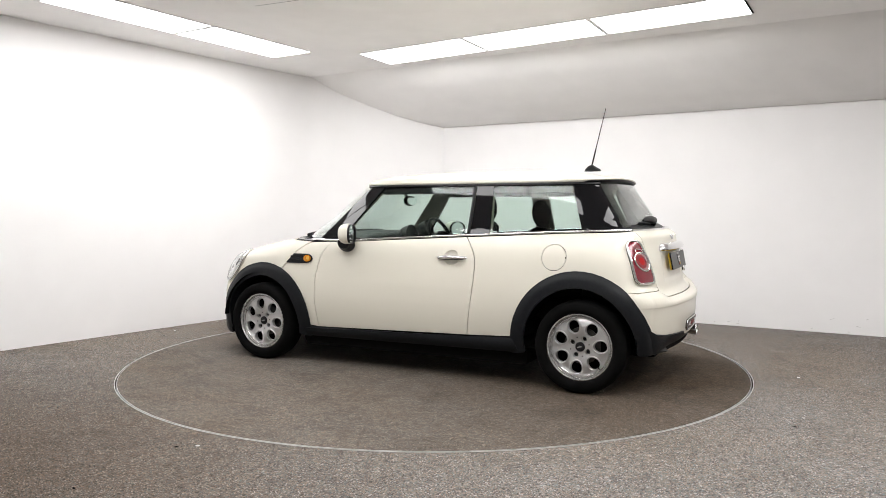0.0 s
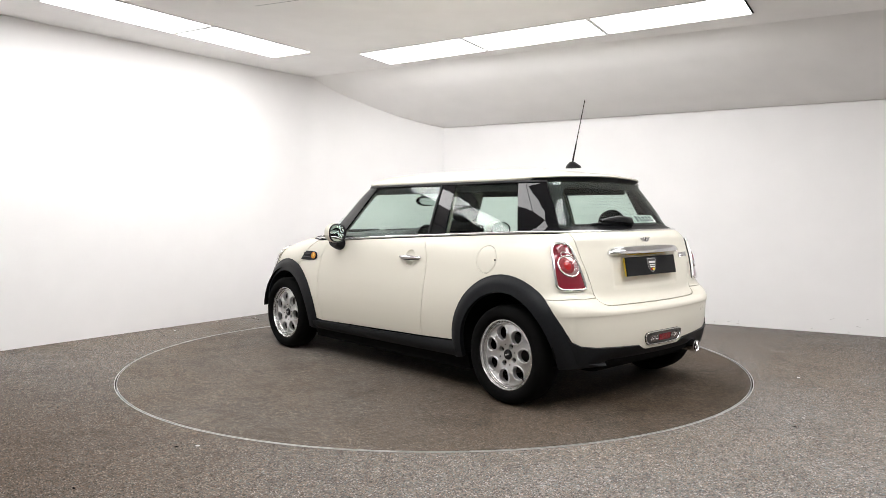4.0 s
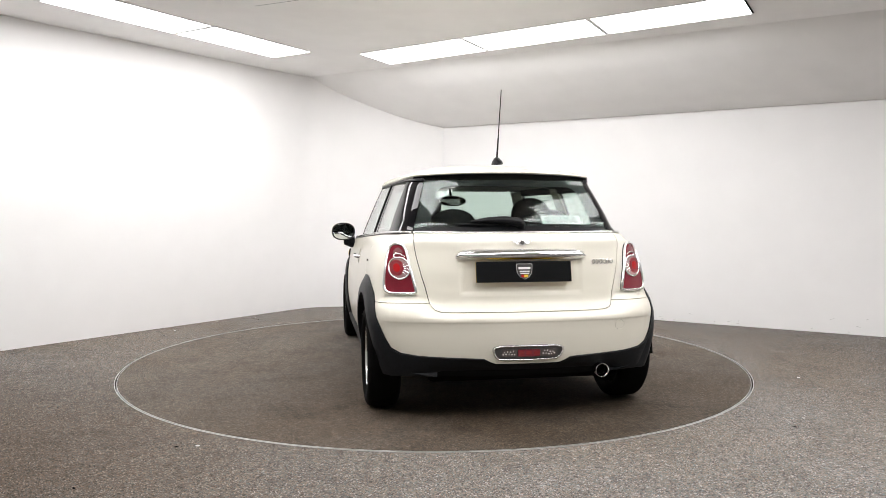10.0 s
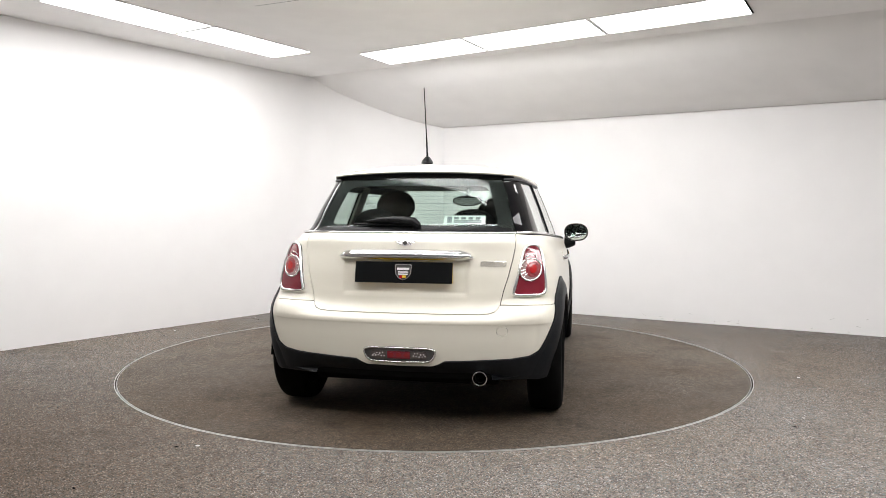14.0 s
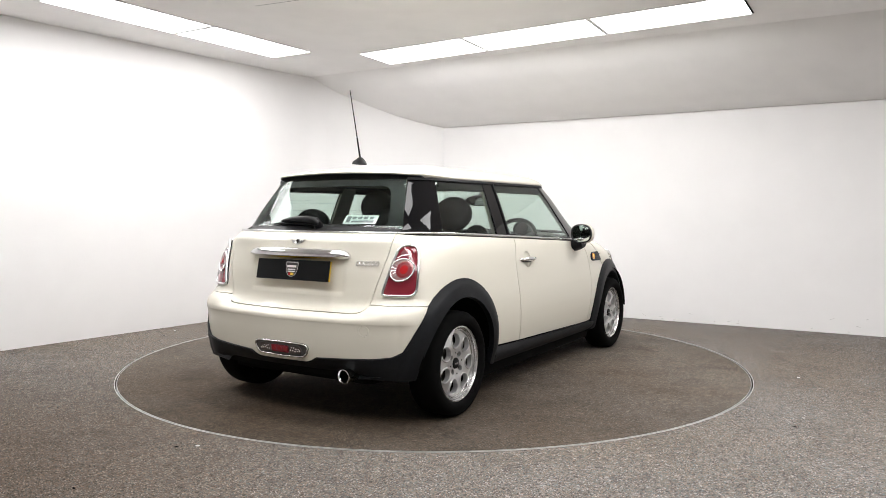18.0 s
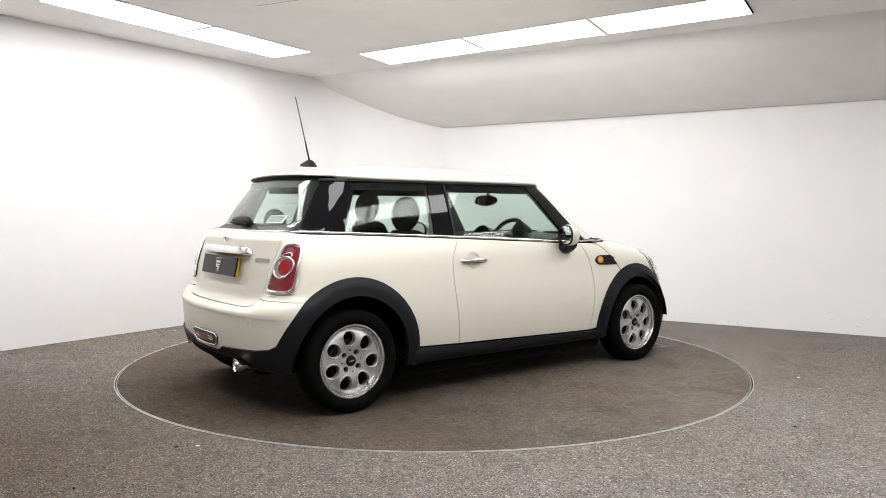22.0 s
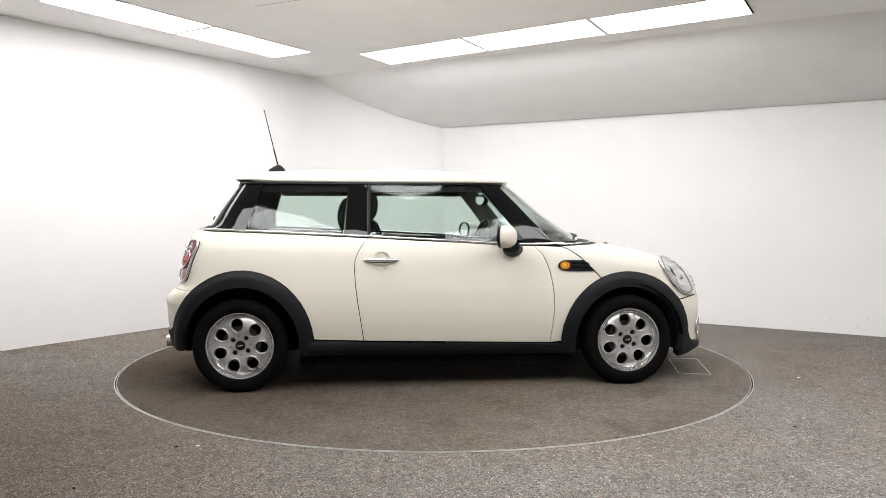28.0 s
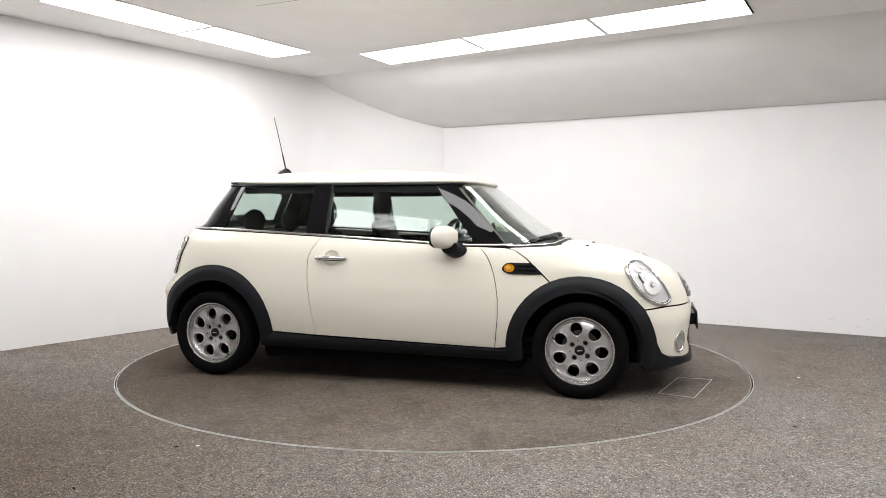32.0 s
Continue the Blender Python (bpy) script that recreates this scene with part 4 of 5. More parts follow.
# ---- wheels ----
def wheel(x, y, side, turn, valve):
    hub = new("wheel")
    hub.parent = car
    hub["label"] = "silver seven-hole alloy wheel with black tyre"
    # local z points outwards from the car
    hub.matrix_basis = Matrix.Translation((x, y, WZ)) @ pose(0, 0, 0, -90 if side > 0 else 90) @ pose(0, 0, 0, 0, 0, turn)
    t = [(0.198, -0.10), (0.203, -0.125), (0.222, -0.150), (0.255, -0.155), (0.278, -0.142), (0.286, -0.125), (0.288, -0.095), (0.288, -0.030), (0.286, -0.002), (0.278, 0.014), (0.262, 0.026), (0.240, 0.030), (0.220, 0.024), (0.207, 0.010), (0.203, -0.002), (0.200, -0.02)]
    part("tyre", lathe(t, 80), RUBBER, hub, "black rubber tyre", smooth=50)
    r = [(0.206, -0.004), (0.208, 0.004), (0.206, 0.009), (0.201, 0.010), (0.1975, 0.004), (0.1955, -0.014), (0.189, -0.018), (0.187, -0.007), (0.1835, -0.006), (0.182, -0.015), (0.178, -0.019)]
    part("rim", lathe(r + [(0.176, -0.05), (0.182, -0.12), (0.200, -0.125)], 80), ALLOY, hub, "silver rim", smooth=35)
    # face with seven round windows
    loops = []
    n = 70
    loops.append(np.array([(0.180 * math.cos(2 * math.pi * k / n), 0.180 * math.sin(2 * math.pi * k / n)) for k in range(n)]))
    for i in range(7):
        a = 2 * math.pi * i / 7 + math.pi / 2
        c = np.array([math.cos(a), math.sin(a)])
        t2 = np.array([-c[1], c[0]])
        loops.append(np.array([c * (0.128 + 0.043 * math.cos(q)) + t2 * math.sin(q) * (0.039 + 0.004 * math.cos(q)) for q in np.linspace(0, 2 * math.pi, 22, endpoint=False)]))
    for i in range(4):
        a = 2 * math.pi * (i + 0.5) / 4
        loops.append(np.array([(0.056 * math.cos(a) + 0.0165 * math.cos(q), 0.056 * math.sin(a) + 0.0165 * math.sin(q)) for q in np.linspace(0, 2 * math.pi, 14, endpoint=False)]))
    g = [(r0 * math.cos(a), r0 * math.sin(a)) for r0, m in ((0.02, 8), (0.036, 16), (0.073, 28), (0.084, 35), (0.174, 70)) for a in np.linspace(0, 2 * math.pi, m, endpoint=False)]
    g = np.array(g)
    for lp in loops[1:]:
        g = g[~inside(lp + (lp - lp.mean(0)) * 0.15, g)]
    v, f = fill(loops, g)
    bm = bmesh.new()

    def height(p):
        r0 = math.hypot(*p)
        return float(np.interp(r0, [0, 0.042, 0.060, 0.085, 0.125, 0.160, 0.18], [-0.017, -0.018, -0.015, -0.008, -0.004, -0.010, -0.022]))
    vs = [bm.verts.new((*p, height(p))) for p in v]
    for tri in f:
        bm.faces.new([vs[i] for i in tri])
    rim = [e for e in bm.edges if len(e.link_faces) == 1]
    ext = bmesh.ops.extrude_edge_only(bm, edges=rim)["geom"]
    for q in ext:
        if isinstance(q, bmesh.types.BMVert):
            q.co.z -= 0.024
            for lp in loops[1:8]:
                m0 = lp.mean(0)
                if math.hypot(q.co.x - m0[0], q.co.y - m0[1]) < 0.05:
                    q.co.x, q.co.y = m0[0] + (q.co.x - m0[0]) * 0.90, m0[1] + (q.co.y - m0[1]) * 0.90
    part("face", bm, FACE, hub, "silver face with seven round holes", smooth=40)
    for lp in loops[1:8]:
        c0 = lp.mean(0)
        pts = [(*(c0 + (q - c0) * 1.03), height(q) + 0.0005) for q in lp]
        part("hole_rim", tube(pts, 0.0046, 8, closed=True), FACE, hub, "bright bevelled hole edge", smooth=60)
    for i in range(4):
        a = 2 * math.pi * i / 4
        part("face_dot", cylinder(0.004, 0.004, Matrix.Translation((0.060 * math.cos(a), 0.060 * math.sin(a), -0.0128)), 10), SATIN, hub)
    part("brake_disc", lathe([(0.001, -0.062), (0.115, -0.062), (0.115, -0.075), (0.001, -0.07)], 48), STEEL, hub, "dark steel brake disc", smooth=30)
    # black sheet widened over the silver barrel to stand in for its shade
    part("shade_backplate", lathe([(0.001, -0.085), (0.150, -0.09), (0.172, -0.122), (0.199, -0.128)], 40), GAP, hub, "dark inner side, with the silver barrel's shade in its colour")
    part("hub_cap", lathe([(0.001, -0.008), (0.022, -0.009), (0.028, -0.011), (0.031, -0.018)], 32), SATIN, hub, "black centre cap", smooth=40)
    part("cap_badge", box(-0.016, 0.016, -0.004, 0.004, -0.0085, -0.0065, 0.001), ALLOY, hub, "small silver mark")
    for i in range(4):
        a = 2 * math.pi * (i + 0.5) / 4
        part("wheel_bolt", cylinder(0.0095, 0.012, Matrix.Translation((0.056 * math.cos(a), 0.056 * math.sin(a), -0.034)), 6), SATIN, hub)
    a = radians(valve)
    part("valve", tube([(0.185 * math.cos(a), 0.185 * math.sin(a), -0.012), (0.160 * math.cos(a), 0.160 * math.sin(a), 0.0)], 0.004, 8), SATIN, hub, "black valve stem")
    return hub


for s in (1, -1):
    wheel(0.0, 0.79 * s, s, 8 if s < 0 else 197, -62)
    wheel(WB, 0.788 * s, s, 9.5 if s < 0 else 189, 147)


# ---- under and inside ----
def shell():
    """Dark inner skin behind the panel gaps, open at the wheels, and the floor pan."""
    us = np.linspace(0, 2 * np.pi, 181)[:-1]
    zs = np.linspace(0.245, 0.93, 26)
    bm = bmesh.new()
    grid = []
    for z in zs:
        P, _ = surf(us, np.full(len(us), z), -0.018)
        grid.append([bm.verts.new(p) for p in P])

    def open_at(v):
        return any(math.hypot(v.co.x - wx, v.co.z - WZ) < 0.375 for wx in (0.02, WB))
    for a, b in zip(grid, grid[1:]):
        for i in range(len(us)):
            q = (a[i], a[(i + 1) % len(us)], b[(i + 1) % len(us)], b[i])
            if not any(open_at(v) and abs(v.co.y) > 0.55 for v in q):
                bm.faces.new(q)
    bm.faces.new(grid[0])
    for v in [v for v in bm.verts if not v.link_faces]:
        bm.verts.remove(v)
    part("inner_shell", bm, GAP, car, "dark inner body shell", smooth=60)
    for x in (0.02, WB):
        for s in (1, -1):
            bm = bmesh.new()
            n = 30
            rows = []
            for k in range(n + 1):
                a = radians(4 + 172 * k / n)
                rows.append([bm.verts.new((x + 0.372 * math.cos(a), s * y, WZ + 0.372 * math.sin(a))) for y in (0.79, 0.50)])
            for a, b in zip(rows, rows[1:]):
                bm.faces.new((a[0], b[0], b[1], a[1]))
            bm.faces.new([r[1] for r in rows])
            part("wheel_arch_liner", bm, GAP, car)


shell()
floor_pan = part("underbody", box(0.36, 2.10, -0.73, 0.73, 0.135, 0.27, 0.02), GAP, car, "dark underbody")
part("front_undertray", box(2.06, 2.90, -0.46, 0.46, 0.165, 0.27, 0.03), GAP, floor_pan)
# unseen box added under the tail to keep light off the floor
part("rear_light_block", box(-0.40, 0.40, -0.50, 0.50, 0.205, 0.28, 0.03), GAP, floor_pan)


# ---- lamps, badges and small outside parts ----
def skin(kind, v, z, off=0.0, side=1):
    """A point on the skin, off metres above it, and its normal."""
    u, q = skin_point((kind, v, z))
    if side < 0:
        u = -u
    P, N = surf(u, q, off)
    return Vector(P), Vector(N)


def rounded(pts, times=2, kind="y"):
    """Corners of a closed (y, z) outline cut round."""
    pts = np.array(pts, float)
    for _ in range(times):
        nxt = np.roll(pts, -1, 0)
        pts = np.stack([0.75 * pts + 0.25 * nxt, 0.25 * pts + 0.75 * nxt], 1).reshape(-1, 2)
    return [(kind, a, b) for a, b in pts]


def ring_tube(uv, r, off, flat=1.0):
    return tube([tuple(p) for p in surf(uv[:, 0], uv[:, 1], off)[0]], r, 8, closed=True, flat=flat)


def tail_lamp(side):
    out = rounded([(0.628, 0.938), (0.662, 0.940), (0.688, 0.925), (0.703, 0.893), (0.714, 0.85), (0.724, 0.79), (0.730, 0.735), (0.730, 0.700), (0.712, 0.679), (0.68, 0.678), (0.63, 0.678), (0.590, 0.678), (0.568, 0.688), (0.573, 0.715), (0.582, 0.75), (0.592, 0.80), (0.601, 0.85), (0.608, 0.89), (0.614, 0.918)])
    uv = sided(out, side)
    lamp = panel("tail_lamp", uv, SATIN, car, "red tail lamp in a chrome ring", raw=True, off=0.006, gap=0, depth=0.02)
    part("outer_ring", ring_tube(grown(uv, -0.004), 0.0078, 0.0125), MOULDING, lamp, "chrome ring", smooth=60)
    lens = grown(uv, -0.011)
    panel("lens", lens, RED, lamp, "dark red lens", raw=True, off=0.013, gap=0, depth=0.01, step=0.02)
    # the upper lens is coloured pale to paint in the pink reflection there
    up = rounded([(0.648, 0.923), (0.668, 0.913), (0.682, 0.888), (0.668, 0.878), (0.645, 0.880), (0.628, 0.890), (0.634, 0.912)], 1)
    panel("upper_lens", sided(up, side), UPPER, lamp, "pale upper lens, its pink reflection put into the colour", raw=True, off=0.0145, gap=0.002, depth=0.004, step=0.02)
    bow = [skin("y", y, z, 0.016, side)[0] for y, z in ((0.622, 0.872), (0.640, 0.885), (0.664, 0.889), (0.674, 0.878), (0.672, 0.866))]
    part("lens_rib", tube(bow, 0.0028, 8), MOULDING, lamp, "thin silver rib", smooth=60)
    disc = disc_outline("y", 0.650, 0.811, 0.050, 0.055, 40, side)
    part("lamp_ring", ring_tube(disc, 0.0050, 0.018), MOULDING, lamp, "thin chrome ring", smooth=60)
    panel("reversing_lens", disc, ROSE, lamp, "rose-tinted ribbed lens", raw=True, off=0.018, gap=0, depth=0.004, step=0.015)
    for k in range(5):
        a = radians(140 + 22 * k)
        rib = [skin("y", 0.650 + q * 0.050 * math.cos(a), 0.811 + q * 0.052 * math.sin(a), 0.019, side)[0] for q in (0.45, 0.95)]
        part("lens_rib", tube(rib, 0.0016, 6), MOULDING, lamp)
    stop = panel("stop_lens", disc_outline("y", 0.662, 0.813, 0.034, 0.041, 32, side), PINK, lamp, "round pinkish red lens", raw=True, off=0.0195, gap=0, depth=0.004, step=0.012)
    part("lens_ring", ring_tube(disc_outline("y", 0.662, 0.813, 0.027, 0.033, 32, side), 0.0013, 0.020), RED, stop, "bright moulded ring", smooth=60)
    panel("stop_bulb", disc_outline("y", 0.662, 0.813, 0.016, 0.021, 24, side), BRIGHT_RED, stop, "brighter red middle", raw=True, off=0.0215, gap=0, depth=0.003, step=0.012)


def side_repeater(side):
    out = [("x", 1.995, 0.772), ("x", 2.003, 0.790), ("x", 2.022, 0.803), ("x", 2.05, 0.807), ("x", 2.172, 0.806), ("x", 2.243, 0.737), ("x", 2.12, 0.737), ("x", 2.04, 0.740), ("x", 2.01, 0.750), ("x", 1.998, 0.760)]
    lamp = panel("side_repeater", sided(out, side), PLASTIC, car, "black side vent with an amber repeater", raw=True, off=0.006, gap=0, depth=0.01, step=0.02)
    lens = panel("indicator_lens", disc_outline("x", 2.040, 0.774, 0.033, 0.024, 24, side), AMBER, lamp, "amber lens", raw=True, off=0.012, gap=0, depth=0.010, step=0.012)
    part("lens_rim", ring_tube(disc_outline("x", 2.040, 0.774, 0.036, 0.027, 28, side), 0.0028, 0.009), GLOSS, lamp, "black rim round the lens", smooth=60)
    panel("indicator_bulb", disc_outline("x", 2.034, 0.777, 0.014, 0.012, 20, side), BULB, lens, "bright bulb behind the lens", raw=True, off=0.0132, gap=0, depth=0.004, step=0.012)
    for k in range(4):
        x = 2.022 + 0.012 * k
        bar = [skin("x", x, 0.757, 0.0125, side)[0], skin("x", x + 0.004, 0.790, 0.0125, side)[0]]
        part("lens_rib", tube(bar, 0.0012, 6), BULB, lens)
    for z in (0.787, 0.762):
        bar = [("x", 2.085, z + 0.005), ("x", 2.19, z + 0.004), ("x", 2.205, z - 0.005), ("x", 2.085, z - 0.004)]
        panel("vent_bar", sided(bar, side), GLOSS, lamp, raw=True, off=0.011, gap=0, depth=0.008, step=0.02)


def headlamp(side):
    out = rounded([(2.720, 0.797), (2.763, 0.811), (2.814, 0.801), (2.858, 0.772), (2.912, 0.717), (2.956, 0.653), (2.990, 0.590), (2.965, 0.560), (2.913, 0.561), (2.842, 0.597), (2.787, 0.655), (2.744, 0.716), (2.717, 0.769)], 2, "x")
    uv = sided(out, side)
    lamp = panel("headlamp", uv, SATIN, car, "oval headlamp in a chrome ring", raw=True, off=0.004, gap=0, depth=0.02, step=0.02)
    part("headlamp_ring", ring_tube(grown(uv, -0.006), 0.0100, 0.009), MOULDING, lamp, "chrome ring", smooth=60)
    inner = grown(uv, -0.016)
    panel("reflector", inner, REFLECTOR, lamp, "bright reflector", raw=True, off=0.007, gap=0, depth=0.006, step=0.02)
    P, N = skin("x", 2.876, 0.672, 0.010, side)
    m = Matrix.Translation(P) @ N.to_track_quat("Z", "Y").to_matrix().to_4x4()
    bowl = part("bulb_holder", lathe([(0.001, -0.006), (0.012, -0.004), (0.018, 0.004), (0.040, 0.006), (0.056, 0.003), (0.060, -0.004)], 32, m=m), REFLECTOR, lamp, "round silvered lamp insert", smooth=40)
    part("bulb_cap", lathe([(0.001, 0.012), (0.008, 0.010), (0.012, 0.004), (0.012, -0.004)], 20, m=m), ALLOY, bowl, "round bulb shield", smooth=40)
    P, N = skin("x", 2.790, 0.765, 0.010, side)
    m = Matrix.Translation(P) @ N.to_track_quat("Z", "Y").to_matrix().to_4x4()
    part("indicator_bulb", lathe([(0.001, 0.003), (0.012, 0.004), (0.026, 0.003), (0.030, -0.004)], 24, m=m), REFLECTOR, lamp, "small round insert", smooth=40)
    fold = [skin("x", x, z, 0.009, side)[0] for x, z in ((2.748, 0.735), (2.79, 0.715), (2.84, 0.735), (2.872, 0.758))]
    part("reflector_fold", tube(fold, 0.0016, 6), ALLOY, lamp, "thin grey fold between two reflectors", smooth=60)
    slot = [skin("x", x, z, 0.012, side)[0] for x, z in ((2.792, 0.742), (2.808, 0.712), (2.830, 0.686))]
    part("reflector_slot", tube(slot, [0.003, 0.0055, 0.003], 8), STEEL, lamp, "dark slot in the reflector", smooth=60)
    part("lens_seam", ring_tube(grown(uv, -0.015), 0.0022, 0.016), GREY, lamp, smooth=60)
    panel("lamp_cover", grown(uv, -0.008), LENS, lamp, "clear lamp cover", raw=True, off=0.020, gap=0, depth=0.003, closed=True, step=0.02)


def front_fog(side):
    uv = disc_outline("Y", 0.530, 0.334, 0.038, 0.062, 28)
    if side < 0:
        uv = 2 * np.pi * np.array([1, 0]) + uv * np.array([-1, 1])
    lamp = panel("fog_lamp", uv, PAINT, car, "round fog lamp in a chrome ring", raw=True, off=0.004, gap=0, depth=0.02, step=0.02)
    part("fog_ring", ring_tube(uv, 0.006, 0.006), MOULDING, lamp, "chrome ring", smooth=60)
    part("lens_seat", ring_tube(grown(uv, -0.013), 0.0030, 0.006), GREY, lamp, "grey seat of the lens", smooth=60)
    panel("fog_lens", grown(uv, -0.014), ALLOY, lamp, "clear lens", raw=True, off=0.009, gap=0, step=0.02)


def door_mirror(side):
    def ring_at(bm, x, k, n=32):
        return [bm.verts.new((x - 0.030 * math.cos(t) * k, side * (0.862 + 0.094 * k * abs(math.cos(t)) ** 0.85 * (1 if math.cos(t) > 0 else -1)), 0.961 + 0.071 * k * abs(math.sin(t)) ** 0.85 * (1 if math.sin(t) > 0 else -1))) for t in np.linspace(0, 2 * math.pi, n, endpoint=False)]

    def hull(stations, cap0=True, cap1=True):
        bm = bmesh.new()
        rings = [ring_at(bm, *q) for q in stations]
        for a, b in zip(rings, rings[1:]):
            for i in range(32):
                bm.faces.new((a[i], a[(i + 1) % 32], b[(i + 1) % 32], b[i]))
        if cap0:
            bm.faces.new(rings[0])
        if cap1:
            bm.faces.new(rings[-1])
        return bm
    housing = part("door_mirror", hull([(1.618, 0.965), (1.635, 0.995), (1.65, 1.0), (1.668, 0.96), (1.686, 0.86), (1.70, 0.70), (1.709, 0.48), (1.713, 0.2)]), PAINT, car, "cream door mirror cap on a black foot", smooth=60)
    part("mirror_rim", hull([(1.617, 0.955), (1.606, 0.965), (1.600, 0.93), (1.603, 0.86), (1.611, 0.85)], False, False), SATIN, housing, "black rim", smooth=50)
    part("mirror_glass", hull([(1.610, 0.86), (1.609, 0.05)]), MIRROR, housing, "mirror glass")
    foot = bmesh.new()
    rings = []
    for k in range(9):
        q = k / 8
        y = 0.772 + 0.085 * q
        z = 0.878 + 0.020 * q ** 2
        a, b = 0.066 - 0.014 * q, 0.050 - 0.010 * q
        rings.append([foot.verts.new((1.705 - 0.025 * q + a * math.cos(t), side * y, z + b * math.sin(t))) for t in np.linspace(0, 2 * math.pi, 20, endpoint=False)])
    for a, b in zip(rings, rings[1:]):
        for i in range(20):
            foot.faces.new((a[i], a[(i + 1) % 20], b[(i + 1) % 20], b[i]))
    foot.faces.new(rings[0])
    foot.faces.new(rings[-1])
    part("mirror_foot", foot, PLASTIC, housing, "black plastic foot", smooth=50)


MIRROR = material("mirror_glass", (0.75, 0.80, 0.79), 0.02, 1.0)
for s in (1, -1):
    tail_lamp(s)
    side_repeater(s)
    headlamp(s)
    front_fog(s)
    door_mirror(s)


def tail_details():
    # rear fog and reversing lamp in its surround
    o = [("y", 0.0, 0.422), ("y", 0.15, 0.421), ("y", 0.187, 0.413), ("y", 0.195, 0.395), ("y", 0.180, 0.360), ("y", 0.155, 0.341), ("y", 0.0, 0.337)]
    rim = both(o)
    for _ in range(2):
        nxt = np.roll(rim, -1, 0)
        rim = np.stack([0.75 * rim + 0.25 * nxt, 0.25 * rim + 0.75 * nxt], 1).reshape(-1, 2)
    rim = rim[::3]
    lamp = panel("rear_fog_lamp", rim, SATIN, car, "red fog and clear reversing lamp in a silver surround", raw=True, off=0.006, gap=0, depth=0.012, step=0.02)
    part("lamp_surround", ring_tube(grown(rim, -0.005), 0.0050, 0.006), MOULDING, lamp, "silver surround", smooth=60)
    panel("lamp_recess", grown(rim, -0.010), RECESS, lamp, "grey recess", raw=True, off=0.007, gap=0, depth=0.004, step=0.02)
    for y0, y1, m, lab in ((-0.062, 0.062, RED, "red lens"), (0.065, 0.150, SMOKE, "clear lens"), (-0.150, -0.065, SMOKE, "clear lens")):
        e = 0.013 if m is SMOKE else 0.002
        o = [("y", y0, 0.399 - (e if y0 < -0.1 else 0.001)), ("y", y0, 0.364 + (e if y0 < -0.1 else 0)), ("y", y0 + 0.01, 0.361), ("y", y1 - 0.01, 0.361), ("y", y1, 0.364 + (e if y1 > 0.1 else 0)), ("y", y1, 0.399 - (e if y1 > 0.1 else 0.001)), ("y", y1 - 0.01, 0.401), ("y", y0 + 0.01, 0.401)]
        lens = panel("fog_lens", o, m, lamp, lab, off=0.011, gap=0.001, depth=0.006, step=0.02)
        # cut facets that sparkle behind the lens
        rnd = random.Random(int(y0 * 1000))
        for k in range(3 if m is RED else 9):
            c = y0 + (y1 - y0) * ((k + 0.5) / 3 if m is RED else 0.14 + 0.09 * k)
            z = 0.381 if m is RED else 0.381 + 0.009 * (rnd.random() - 0.5) + (0.008 if k % 2 else -0.006)
            r = 0.016 if m is RED else 0.0025 + 0.0022 * rnd.random()
            panel("lens_facet", disc_outline("y", c, z, r, 0.012 if m is RED else r, 10), WINE if m is RED else CLEAR, lens, "ribbed red facet" if m is RED else "bright cut facet", raw=True, off=0.0125, gap=0, depth=0.003, step=0.01)
    # chrome grip over the plate
    bm = bmesh.new()
    rows = []
    for k in range(41):
        y = -0.362 + 0.724 * k / 40
        e = abs(y) / 0.362
        top = 0.919 - 0.005 * e ** 2 - 0.032 * e ** 16
        low = 0.853 + 0.003 * e ** 2 + 0.012 * e ** 16
        row = []
        for t, out in ((0.0, 0.0), (0.04, 0.016), (0.14, 0.030), (0.30, 0.042), (0.47, 0.049), (0.62, 0.049), (0.76, 0.043), (0.88, 0.032), (0.96, 0.018), (1.0, 0.0)):
            z = top + (low - top) * t
            row.append(bm.verts.new(skin("y", y, z, out * (1 - 0.6 * e ** 12))[0]))
        rows.append(row)
    for a, b in zip(rows, rows[1:]):
        for q in range(9):
            bm.faces.new((a[q], a[q + 1], b[q + 1], b[q]))
    bm.faces.new(rows[0])
    bm.faces.new(rows[-1])
    part("grip_strip", bm, CHROME, tailgate, "chrome grip strip", smooth=70)
    # plate: yellow blank with a plain black cover
    m = pose(-0.443, 0.0, 0.796, 0, 11, 0)
    plate = part("number_plate", moved(box(-0.001, 0.006, -0.262, 0.262, -0.054, 0.054, 0.002), m), YELLOW, car, "plain black cover plate on a yellow blank")
    part("cover_plate", moved(box(-0.012, -0.005, -0.262, 0.262, -0.056, 0.056, 0.002), m), PLATE, plate, "plain black cover")

    def shield(w, h, mat, x, z, name, lab):
        pts = [(-w, h * 0.8), (-w * 0.9, h), (w * 0.9, h), (w, h * 0.8), (w * 0.9, -h * 0.2), (w * 0.55, -h * 0.7), (0, -h), (-w * 0.55, -h * 0.7), (-w * 0.9, -h * 0.2)]
        bm = bmesh.new()
        a = [bm.verts.new((x, p, z + q)) for p, q in pts]
        b = [bm.verts.new((x - 0.0015, p, z + q)) for p, q in pts]
        bm.faces.new(a)
        bm.faces.new(b[::-1])
        for i in range(len(a)):
            j = (i + 1) % len(a)
            bm.faces.new((a[j], a[i], b[i], b[j]))
        return part(name, moved(bm, m), mat, plate, lab)
    shield(0.046, 0.043, ALLOY, -0.0125, 0, "emblem", "silver shield emblem")
    shield(0.041, 0.039, RECESS, -0.0142, 0, "emblem_field", "dark grey shield field")
